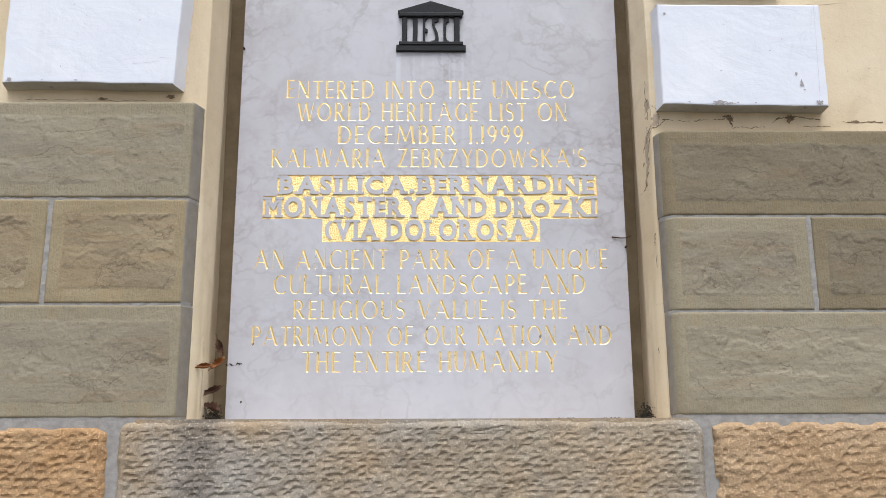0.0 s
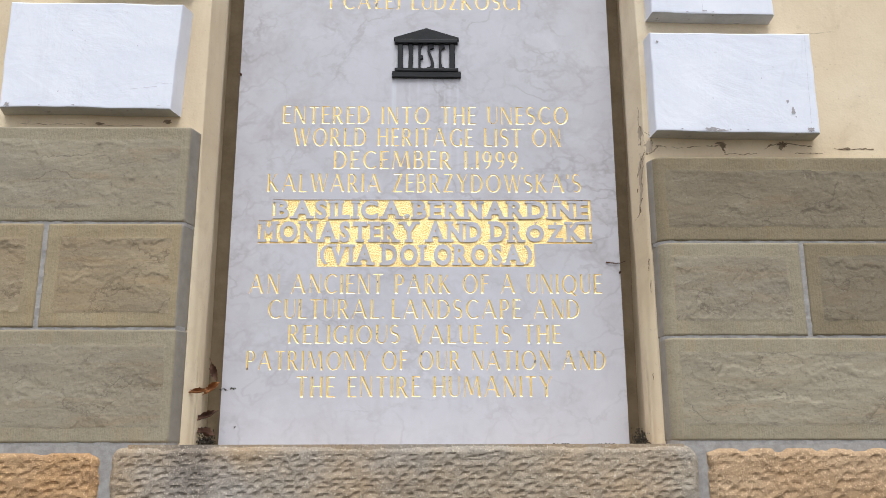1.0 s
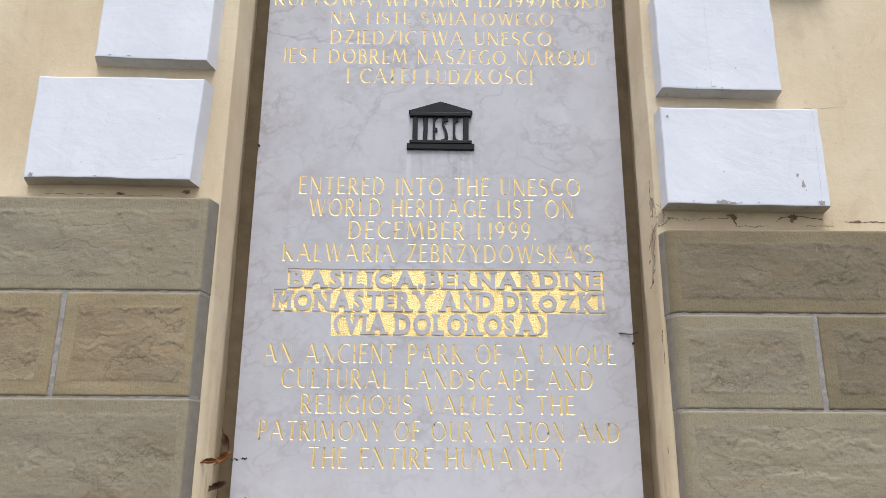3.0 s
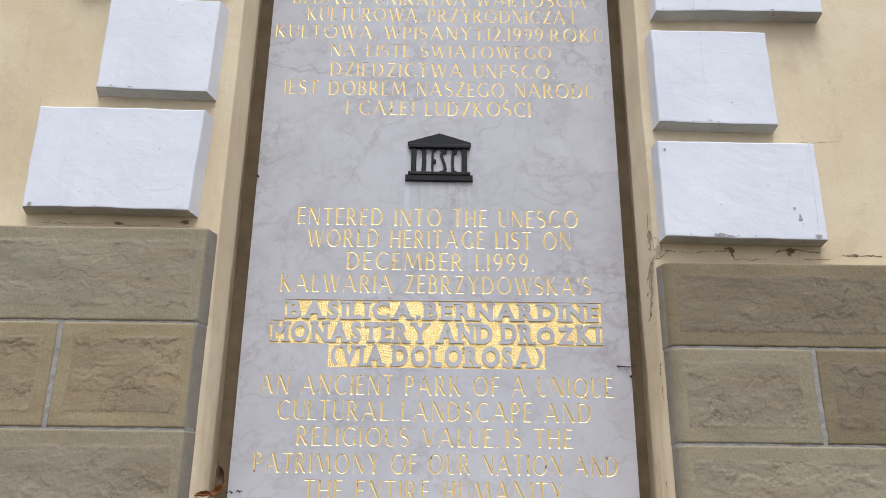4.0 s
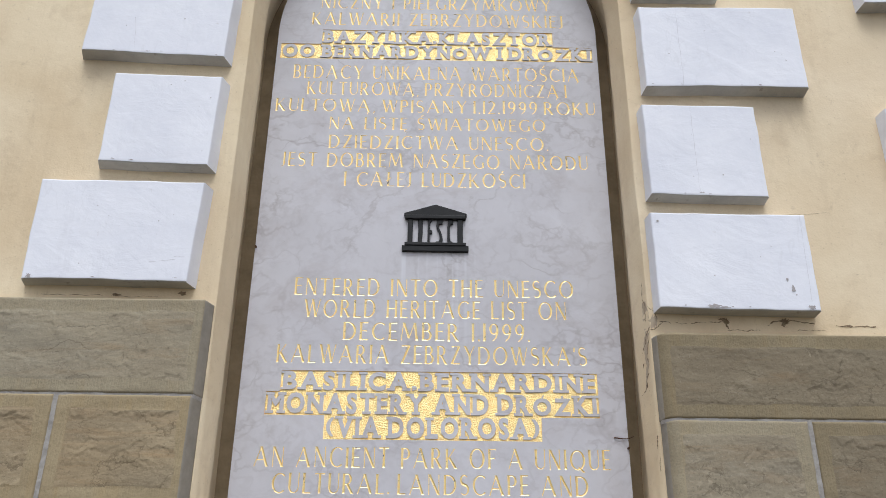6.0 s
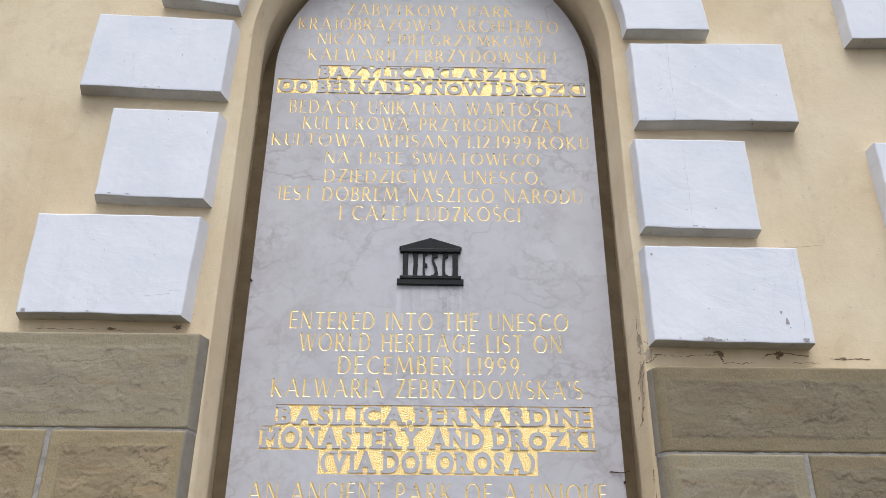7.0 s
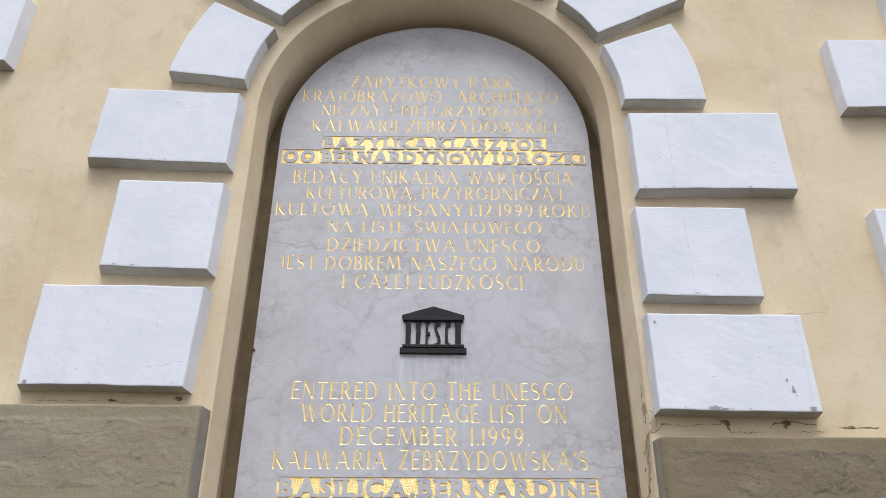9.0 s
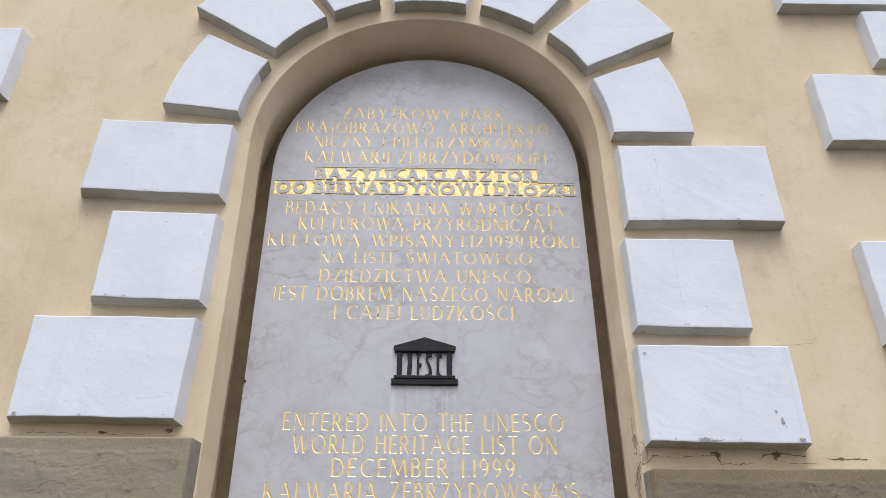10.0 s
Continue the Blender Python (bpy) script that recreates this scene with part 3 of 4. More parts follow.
# the ledge that carries the plaque
bm = bmesh.new()
bmesh.ops.create_cube(bm, size=1.0, matrix=Matrix.Translation((-0.037, -0.057, 1.4887)) @ Matrix.Diagonal((1.225, 0.27, 0.0216, 1)))
finish("niche_sill", bm, ROCK_TAN, plinth)

# ---------------------------------------------------------------- marble plaque with cut letters
PLAQUE_TOP_Z, PLAQUE_R, PLAQUE_LOW, RAISE = 3.217, 0.5, 1.5, 0.0022
JOINED_LINES = (0, 1, 2, 3, 6)   # the highest lines, far from the eye
LINES = [  # words, left, right, baseline, cap height, raised letters on a gilded ground
    ("ZABYTKOWY  PARK", -0.284, 0.267, 3.437, 0.049, False),
    ("KRAJOBRAZOWO - ARCHITEKTO-", -0.440, 0.432, 3.374, 0.050, False),
    ("NICZNY  I  PIELGRZYMKOWY", -0.374, 0.362, 3.314, 0.046, False),
    ("KALWARII  ZEBRZYDOWSKIEJ", -0.399, 0.398, 3.248, 0.049, False),
    ("BAZYLIKA,KLASZTOR", -0.362, 0.363, 3.1725, 0.0555, True),
    ("OO BERNARDYN\u00d3W I DR\u00d3\u017bKI", -0.488, 0.484, 3.1165, 0.0560, True),
    ("B\u0118D\u0104CY  UNIKALN\u0104  WARTO\u015aCI\u0104", -0.441, 0.438, 3.043, 0.049, False),
    ("KULTUROW\u0104, PRZYRODNICZ\u0104 I", -0.395, 0.397, 2.984, 0.047, False),
    ("KULTOW\u0104, WPISANY 1.12.1999 ROKU", -0.485, 0.480, 2.923, 0.045, False),
    ("NA  LIST\u0118  \u015aWIATOWEGO", -0.320, 0.327, 2.862, 0.042, False),
    ("DZIEDZICTWA  UNESCO.", -0.317, 0.333, 2.796, 0.045, False),
    ("JEST  DOBREM  NASZEGO  NARODU", -0.451, 0.446, 2.733, 0.047, False),
    ("I  CA\u0141EJ  LUDZKO\u015aCI", -0.265, 0.261, 2.670, 0.047, False),
    ("ENTERED  INTO  THE  UNESCO", -0.380, 0.382, 2.332, 0.050, False),
    ("WORLD  HERITAGE  LIST  ON", -0.350, 0.360, 2.269, 0.051, False),
    ("DECEMBER  1.1999.", -0.241, 0.258, 2.206, 0.050, False),
    ("KALWARIA  ZEBRZYDOWSKA'S", -0.412, 0.408, 2.142, 0.050, False),
    ("BASILICA,BERNARDINE", -0.395, 0.431, 2.0645, 0.0565, True),
    ("MONASTERY AND DR\u00d3\u017bKI", -0.430, 0.431, 2.0035, 0.0610, True),
    ("(VIA DOLOROSA)", -0.276, 0.281, 1.9425, 0.0610, True),
    ("AN  ANCIENT  PARK  OF  A  UNIQUE", -0.445, 0.451, 1.873, 0.050, False),
    ("CULTURAL. LANDSCAPE  AND", -0.395, 0.391, 1.809, 0.049, False),
    ("RELIGIOUS  VALUE. IS  THE", -0.342, 0.342, 1.746, 0.047, False),
    ("PATRIMONY  OF  OUR  NATION  AND", -0.443, 0.451, 1.680, 0.048, False),
    ("THE  ENTIRE  HUMANITY", -0.316, 0.315, 1.614, 0.051, False),
]
CAP = 0.682
GLYPHS, GROOVES = {}, {}
ACCENTED = {"\u00d3": ("O", "acute"), "\u017b": ("Z", "dot"), "\u015a": ("S", "acute"), "\u0104": ("A", "tail"), "\u0118": ("E", "tail")}


SERIFS = {  # feet of the slab letters: bottom or top, at the left, centre or right
    "A": "bl br", "B": "bl tl", "D": "bl tl", "E": "bl tl", "I": "bc tc", "K": "bl tl br tr", "L": "bl tl", "M": "bl br tl tr",
    "N": "bl tl tr", "R": "bl tl br", "T": "bc", "V": "tl tr", "W": "tl tr", "Y": "tl tr bc"}


def font_outline(ch):
    """Closed outlines of one character of the built-in font at size 1."""
    data = bpy.data.curves.new("glyph", "FONT")
    data.body, data.size, data.resolution_u = ch, 1.0, 3
    data.offset = 0.042
    ob = new("glyph", data)
    deps = bpy.context.evaluated_depsgraph_get()
    deps.update()
    bm = bmesh.new()
    bm.from_mesh(ob.evaluated_get(deps).to_mesh())
    ob.evaluated_get(deps).to_mesh_clear()
    bpy.data.objects.remove(ob)
    bpy.data.curves.remove(data)
    bmesh.ops.remove_doubles(bm, verts=bm.verts, dist=2e-5)
    near = {}
    for e in bm.edges:
        if len(e.link_faces) == 1:
            near.setdefault(e.verts[0], []).append(e.verts[1])
            near.setdefault(e.verts[1], []).append(e.verts[0])
    loops, used = [], set()
    for s in near:
        if s in used:
            continue
        loop, prev, cur = [], None, s
        while cur not in used:
            used.add(cur)
            loop.append((cur.co.x, cur.co.y))
            ahead = [v for v in near[cur] if v is not prev and v not in used]
            if not ahead:
                break
            prev, cur = cur, ahead[0]
        if len(loop) > 2 and abs(area(loop)) > 1e-4:
            loops.append(loop)
    bm.free()
    return loops


def glyph(ch):
    """Outlines of one character, its left end at 0, and its width."""
    if (ch, True) not in GLYPHS:
        plain, mark = ACCENTED.get(ch, (ch, ""))
        loops = font_outline(plain)
        x0, x1 = min(p[0] for l in loops for p in l), max(p[0] for l in loops for p in l)
        mid, w = (x0 + x1) / 2, 0.06
        if mark in ("acute", "dot"):
            loops = [[(x, y * 0.84) for x, y in l] for l in loops]
        top = CAP * 0.84 + 0.02
        if mark == "acute":
            loops.append([(mid - 0.05, top), (mid - 0.05 + w, top), (mid + 0.06 + w, top + 0.13), (mid + 0.05, top + 0.13)])
        elif mark == "dot":
            loops.append([(mid + w * math.cos(a), top + 0.06 + w * math.sin(a)) for a in (k * math.tau / 10 for k in range(10))])
        if ch in "(),":
            low, high = min(p[1] for l in loops for p in l), max(p[1] for l in loops for p in l)
            room = (0.0, 0.68) if ch in "()" else (-0.04, 0.17)
            loops = [[(x, room[0] + (y - low) * (room[1] - room[0]) / (high - low)) for x, y in l] for l in loops]
        GLYPHS[ch, True] = ([[(x - x0, y) for x, y in l] for l in loops], x1 - x0)
    return GLYPHS[ch, True]


THICK, THIN = 0.128, 0.052   # broad and fine strokes of the cut letters, cap height 1


def straight(x0, y0, x1, y1, w, flare=1.10):
    """A straight stroke as its centre line and widths, a little broader at its ends."""
    return [(x0 + (x1 - x0) * k / 4, y0 + (y1 - y0) * k / 4) for k in range(5)], [w * q for q in (flare, 1.03, 1.0, 1.03, flare)]


def stem(x, low=0.0, high=1.0, w=THICK):
    return straight(x, low, x, high, w)


def hair(x0, y0, x1, y1):
    return straight(x0, y0, x1, y1, THIN, 1.25)


def arc(cx, cy, rx, ry, a0, a1, light=False, count=14):
    """A curved stroke, broad where it runs upright and fine where it runs level."""
    pts, widths = [], []
    for k in range(count + 1):
        a = radians(a0 + (a1 - a0) * k / count)
        pts.append((cx + rx * math.cos(a), cy + ry * math.sin(a)))
        broad = abs(math.cos(a)) ** 1.4
        widths.append(THIN + (0.25 if light else 1.0) * (THICK - THIN) * broad)
    return pts, widths


def joined_path(*strokes):
    pts, widths = [], []
    for p, w in strokes:
        pts += p[1:] if pts else p
        widths += w[1:] if widths else w
    return pts, widths


def bowl(x, low, high, mid, right):
    ry = (high - low) / 2
    pts, widths = arc(mid, (low + high) / 2, right - mid, ry, 90, -90)
    return [(x, high)] + pts + [(x, low)], [THIN] + widths + [THIN]


def spine():
    up, _ = arc(0.25, 0.745, 0.19, 0.225, 35, 262)
    down, _ = arc(0.25, 0.265, 0.215, 0.24, 82, -140)
    pts = up + down
    n = len(pts) - 1
    return pts, [THIN + (THICK - THIN) * math.sin(math.pi * k / n) ** 2 for k in range(n + 1)]


def ring(cx, cy, rx, ry):
    return [arc(cx, cy, rx, ry, 78, 282), arc(cx, cy, rx, ry, 258, 462)]


STROKES = {
    "A": [hair(0.03, 0.0, 0.385, 1.0), straight(0.37, 1.0, 0.74, 0.0, THICK), hair(0.15, 0.34, 0.60, 0.34)],
    "B": [stem(0.07), bowl(0.07, 0.53, 0.972, 0.24, 0.42), bowl(0.07, 0.028, 0.53, 0.26, 0.48)],
    "C": [arc(0.43, 0.5, 0.375, 0.475, 48, 312)],
    "D": [stem(0.07), bowl(0.07, 0.028, 0.972, 0.24, 0.64)],
    "E": [stem(0.07), hair(0.07, 0.972, 0.45, 0.972), hair(0.07, 0.52, 0.40, 0.52), hair(0.07, 0.028, 0.47, 0.028)],
    "F": [stem(0.07), hair(0.07, 0.972, 0.45, 0.972), hair(0.07, 0.52, 0.39, 0.52)],
    "G": [arc(0.43, 0.5, 0.375, 0.475, 48, 300), stem(0.66, 0.06, 0.44)],
    "H": [stem(0.07), stem(0.58), hair(0.07, 0.52, 0.58, 0.52)],
    "I": [stem(0.07)],
    "J": [joined_path(([(0.20, 1.0), (0.20, 0.6), (0.20, 0.2)], [THICK * 1.15, THICK, THICK]), ([(0.20, 0.2), (0.18, 0.08), (0.12, 0.01), (0.03, -0.02)], [THICK, THICK * 0.8, THIN, THIN]))],
    "K": [stem(0.07), hair(0.10, 0.42, 0.50, 1.0), straight(0.20, 0.56, 0.58, 0.0, THICK)],
    "L": [stem(0.07), hair(0.07, 0.028, 0.46, 0.028)],
    "M": [hair(0.03, 0.0, 0.15, 1.0), straight(0.15, 1.0, 0.46, 0.12, THICK), hair(0.45, 0.12, 0.75, 1.0), straight(0.75, 1.0, 0.88, 0.0, THICK)],
    "N": [hair(0.06, 0.0, 0.06, 1.0), straight(0.07, 1.0, 0.60, 0.0, THICK), hair(0.61, 0.0, 0.61, 1.0)],
    "O": ring(0.42, 0.5, 0.37, 0.475),
    "P": [stem(0.07), bowl(0.07, 0.46, 0.972, 0.24, 0.45)],
    "Q": ring(0.42, 0.5, 0.37, 0.475) + [straight(0.46, 0.14, 0.78, -0.12, THICK * 0.8)],
    "R": [stem(0.07), bowl(0.07, 0.48, 0.972, 0.24, 0.44), straight(0.25, 0.49, 0.54, 0.0, THICK)],
    "S": [spine()],
    "T": [stem(0.28), hair(0.0, 0.972, 0.56, 0.972)],
    "U": [joined_path(([(0.07, 1.0), (0.07, 0.6), (0.07, 0.3)], [THICK * 1.15, THICK, THICK]),
                      ([(0.315 - 0.245 * math.cos(a), 0.3 - 0.272 * math.sin(a)) for a in (math.pi * k / 12 for k in range(13))], [THICK + (THIN - THICK) * min(1.0, k / 6) for k in range(13)]),
                      ([(0.56, 0.3), (0.56, 0.65), (0.56, 1.0)], [THIN, THIN, THIN * 1.25]))],
    "V": [straight(0.04, 1.0, 0.36, 0.0, THICK), hair(0.36, 0.0, 0.66, 1.0)],
    "W": [straight(0.04, 1.0, 0.28, 0.0, THICK), hair(0.28, 0.0, 0.50, 1.0), straight(0.48, 1.0, 0.72, 0.0, THICK), hair(0.72, 0.0, 0.94, 1.0)],
    "Y": [straight(0.04, 1.0, 0.32, 0.47, THICK), hair(0.60, 1.0, 0.32, 0.47), stem(0.32, 0.0, 0.52)],
    "Z": [hair(0.04, 0.972, 0.52, 0.972), straight(0.49, 0.98, 0.06, 0.02, THICK), hair(0.02, 0.028, 0.54, 0.028)],
    "\u0141": [stem(0.12), hair(0.12, 0.028, 0.50, 0.028), hair(0.0, 0.38, 0.30, 0.62)],
    "1": [stem(0.07)],
    "2": [joined_path(arc(0.22, 0.75, 0.19, 0.222, 150, -25), ([(0.39, 0.656), (0.30, 0.42), (0.05, 0.03)], [THICK, THICK * 0.9, THIN])), hair(0.02, 0.028, 0.45, 0.028)],
    "9": ring(0.24, 0.69, 0.19, 0.28) + [([(0.43, 0.69), (0.42, 0.45), (0.34, 0.2), (0.16, 0.01)], [THICK, THICK * 0.9, THICK * 0.6, THIN])],
    ".": [straight(0.0, 0.05, 0.10, 0.05, 0.10, 1.0)],
    ",": [straight(0.06, 0.08, 0.0, -0.10, 0.08, 0.8)],
    "'": [straight(0.05, 1.0, 0.03, 0.74, 0.09, 0.9)],
    "-": [hair(0.0, 0.45, 0.24, 0.45)],
}
MARKS = {"acute": lambda w: [straight(w * 0.45, 1.06, w * 0.45 + 0.16, 1.24, 0.08)], "tail": lambda w: [([(w - 0.10, 0.02), (w - 0.17, -0.09), (w - 0.12, -0.19), (w - 0.01, -0.18)], [THIN, 0.07, 0.07, THIN])]}


def outline_of(stroke):
    """The closed outline of one stroke and its centre line, in font units."""
    pts, widths = stroke
    left, right = [], []
    for i, p in enumerate(pts):
        d = (Vector(pts[min(i + 1, len(pts) - 1)]) - Vector(pts[max(i - 1, 0)])).normalized()
        n = Vector((-d.y, d.x)) * widths[i] / 2
        left.append(((p[0] + n.x) * CAP, (p[1] + n.y) * CAP))
        right.append(((p[0] - n.x) * CAP, (p[1] - n.y) * CAP))
    # upright and slanted straight strokes end level
    if len(pts) == 5 and abs(pts[0][1] - pts[-1][1]) > 0.3:
        for row in (left, right):
            for e, nxt in ((0, 1), (-1, -2)):
                (ax, ay), (bx, by) = row[nxt], row[e]
                goal = pts[e][1] * CAP
                row[e] = (ax + (bx - ax) * (goal - ay) / (by - ay), goal)
    a, b = Vector(pts[0]), Vector(pts[1])
    y, z = Vector(pts[-1]), Vector(pts[-2])
    middle = [a + (b - a).normalized() * widths[0] / 2] + [Vector(p) for p in pts[1:-1]] + [y + (z - y).normalized() * widths[-1] / 2]
    return left + right[::-1], [tuple(p * CAP) for p in middle]


def cut_glyph(ch):
    """Stroke outlines of one cut character, its left end at 0, its width, and its stroke centre lines."""
    if (ch, False) not in GLYPHS:
        plain, mark = ACCENTED.get(ch, (ch, ""))
        strokes = list(STROKES[plain])
        made = [outline_of(st) for st in strokes]
        x0, x1 = min(p[0] for r, _ in made for p in r), max(p[0] for r, _ in made for p in r)
        if mark:
            made += [outline_of(st) for st in MARKS[mark](x1 / CAP)]
        GLYPHS[ch, False] = ([[(x - x0, y) for x, y in r] for r, _ in made], x1 - x0, [[(x - x0, y) for x, y in c] for _, c in made])
    return GLYPHS[ch, False]


def groove(ch):
    """A V-shaped cut for one character: points with their depth in font units, and faces."""
    if ch not in GROOVES:
        rings, _, middles = cut_glyph(ch)
        coords, edges = [], []
        for loop, closed in [(r, True) for r in rings] + [(c, False) for c in middles]:
            s = len(coords)
            coords += [Vector(p) for p in loop]
            edges += [(s + i, s + (i + 1) % len(loop)) for i in range(len(loop) if closed else len(loop) - 1)]
        out, _, faces, _, _, _ = delaunay_2d_cdt(coords, edges, [], 0, 1e-7)
        depth = []
        for p in out:
            deep = 0.0
            for r in rings:
                if odd_inside(p, [r]):
                    a, b = np.array(r), np.array(r[1:] + r[:1])
                    d = b - a
                    t = np.clip((((p.x, p.y) - a) * d).sum(1) / np.maximum((d * d).sum(1), 1e-12), 0, 1)
                    deep = max(deep, float(np.linalg.norm((p.x, p.y) - a - t[:, None] * d, axis=1).min()))
            depth.append(min(0.05, 0.42 * deep))
        good = [f for f in faces if covered((sum(out[i].x for i in f) / len(f), sum(out[i].y for i in f) / len(f)), rings)]
        GROOVES[ch] = ([(p.x, p.y, h) for p, h in zip(out, depth)], good)
    return GROOVES[ch]


def typeset(words, xl, xr, base, cap, bold):
    """Outlines of each character of a line, set between xl and xr."""
    gap, x, placed = (0.12 if bold else 0.13), 0.0, []
    for ch in words:
        if ch == " ":
            x += 0.28 if bold else 0.17
            continue
        loops, w = glyph(ch) if bold else cut_glyph(ch)[:2]
        placed.append((ch, loops, x))
        x += w + gap
    wide, tall = (xr - xl) / (x - gap), cap / CAP
    jig = random.Random(words)
    out = []
    for ch, loops, at in placed:
        lift, grow = jig.uniform(-0.0006, 0.0006), jig.uniform(0.985, 1.015)
        out.append((ch, [[(xl + (at + px) * wide, base + lift + py * tall * grow) for px, py in l] for l in loops], (xl + at * wide, wide, base + lift, tall * grow)))
    return out


def odd_inside(point, rings):
    hit = False
    for ring in rings:
        px, pz = ring[-1]
        for qx, qz in ring:
            if (qz > point[1]) != (pz > point[1]) and point[0] < (px - qx) * (point[1] - qz) / (pz - qz) + qx:
                hit = not hit
            px, pz = qx, qz
    return hit


def covered(point, rings):
    return any(odd_inside(point, [r]) for r in rings)


def filled(bm, rings, y, outer=None, overlap=False):
    """Fills the rings (holes where they nest, unless they overlap) at depth y; outer: one more ring round them all."""
    every = ([outer] if outer else []) + rings
    coords, edges = [], []
    for ring in every:
        s = len(coords)
        coords += [Vector(p) for p in ring]
        edges += [(s + i, s + (i + 1) % len(ring)) for i in range(len(ring))]
    boxes = [(min(p[0] for p in r), max(p[0] for p in r), r) for r in rings]
    pts, _, faces, _, _, _ = delaunay_2d_cdt(coords, edges, [], 0, 1e-7)
    made = [bm.verts.new((p.x, y, p.y)) for p in pts]
    for f in faces:
        c = (sum(pts[i].x for i in f) / len(f), sum(pts[i].y for i in f) / len(f))
        inside = (covered if overlap else odd_inside)(c, [r for lo, hi, r in boxes if lo <= c[0] <= hi])
        if outer:
            inside = not inside and odd_inside(c, [outer])
        if inside:
            bm.faces.new([made[i] for i in f])


def walled(bm, rings, y0, y1):
    for ring in rings:
        f = [bm.verts.new((x, y0, z)) for x, z in ring]
        b = [bm.verts.new((x, y1, z)) for x, z in ring]
        for i in range(len(ring)):
            j = (i + 1) % len(ring)
            bm.faces.new((f[i], f[j], b[j], b[i]))


plaque = thing("memorial_plaque", (0, 0.015, PLAQUE_LOW), "grey veined marble plaque with gilded cut letters and rounded top", "plaque")
face = bmesh.new()
cuts = [None]   # level cuts between the lines, so that each strip of the face holds one line
for above, below in zip(LINES, LINES[1:]):
    high = below[3] + below[4] + (0.0 if below[5] else 0.015)
    low = above[3] - (0.0 if above[5] else 0.013)
    cuts.append((low + high) / 2)
cuts.append(PLAQUE_LOW)


def half_width(z):
    return PLAQUE_R if z <= PLAQUE_TOP_Z else math.sqrt(max(0.0, PLAQUE_R ** 2 - (z - PLAQUE_TOP_Z) ** 2))


def strip_outline(low, high):
    """The plaque's face between two heights, counter-clockwise."""
    top = PLAQUE_TOP_Z + PLAQUE_R if high is None else high
    zs = [low] + [z for z in (PLAQUE_TOP_Z + PLAQUE_R * math.sin(radians(a)) for a in range(0, 91, 3)) if low + 1e-4 < z < top - 1e-4] + [top]
    right = [(half_width(z), z) for z in zs if half_width(z) > 1e-3]
    left = [(-half_width(z), z) for z in reversed(zs) if half_width(z) > 1e-3]
    return right + ([(0.0, top)] if high is None else []) + left


for k, (words, xl, xr, base, cap, raised) in enumerate(LINES):
    gilding = GOLD if k > 12 else GOLD_WORN
    if raised:
        letters = typeset(words, xl + 0.006, xr - 0.006, base + 0.0075, cap - 0.0125, True)
        box = [(xl, base), (xr, base), (xr, base + cap), (xl, base + cap)]
        filled(face, [box], 0.0, strip_outline(cuts[k + 1], cuts[k]))
        ground = bmesh.new()
        filled(ground, [box], RAISE)
        sides = [((xl, base), (xl, base + cap)), ((xr, base), (xr, base + cap))]
        for z, other in ((base, LINES[k + 1]), (base + cap, LINES[k - 1])):
            if other[5]:   # the ground runs on into the next line
                sides += [((p, z), (q, z)) for p, q in ((xl, other[1]), (other[2], xr)) if q > p + 0.001]
            else:
                sides.append(((xl, z), (xr, z)))
        for (ax, az), (bx, bz) in sides:
            ground.faces.new([ground.verts.new(p) for p in ((ax, 0.0002, az), (bx, 0.0002, bz), (bx, RAISE, bz), (ax, RAISE, az))])
        ground = finish("gilded_ground", ground, GILT_GROUND, plaque, "rough gilded ground behind raised marble letters")
        for n, (ch, rings, _) in enumerate(letters):
            bm = bmesh.new()
            filled(bm, rings, 0.0)
            walled(bm, rings, 0.0, RAISE + 0.0002)
            for q, foot in enumerate(SERIFS.get(ACCENTED.get(ch, (ch, ""))[0], "").split()):
                lo_x, hi_x = min(p[0] for r in rings for p in r), max(p[0] for r in rings for p in r)
                lo_z = min(p[1] for r in rings[:1] for p in r)
                hi_z = max(p[1] for r in rings[:1] for p in r)
                sx = {"l": lo_x + 0.0055, "r": hi_x - 0.0055, "c": (lo_x + hi_x) / 2}[foot[1]]
                z0 = lo_z if foot[0] == "b" else hi_z - 0.0065
                bar_ring = [(sx - 0.0108, z0), (sx + 0.0108, z0), (sx + 0.0108, z0 + 0.0065), (sx - 0.0108, z0 + 0.0065)]
                proud = -0.00015 - 0.00012 * (q + 4 * (n % 2))   # neighbours' feet may touch
                filled(bm, [bar_ring], proud)
                walled(bm, [bar_ring], proud, RAISE)
            finish("raised_letter", bm, MARBLE, ground)
        continue
    letters = typeset(words, xl, xr, base, cap, False)
    filled(face, [r for _, rings, _ in letters for r in rings], 0.0, strip_outline(cuts[k + 1], cuts[k]), True)
    joined = bmesh.new() if k in JOINED_LINES else None
    for ch, rings, (gx, wide, gz, tall) in letters:
        bm = joined or bmesh.new()
        cut_pts, cut_faces = groove(ch)
        made = [bm.verts.new((gx + x * wide, 0.0002 + h * 0.07, gz + z * tall)) for x, z, h in cut_pts]
        for tri in cut_faces:
            bm.faces.new([made[i] for i in tri])
        if not joined:
            finish("letter", bm, gilding, plaque)
    if joined:
        tagged(finish("inscription_line", joined, gilding, plaque, "line of worn gilded cut letters"), kind="stuff")
# sides and back of the slab
rim_pts = strip_outline(PLAQUE_LOW, None)
walled(face, [rim_pts], 0.0, 0.040)
face.faces.new([face.verts.new((x, 0.040, z)) for x, z in rim_pts])
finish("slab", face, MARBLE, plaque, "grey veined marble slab")

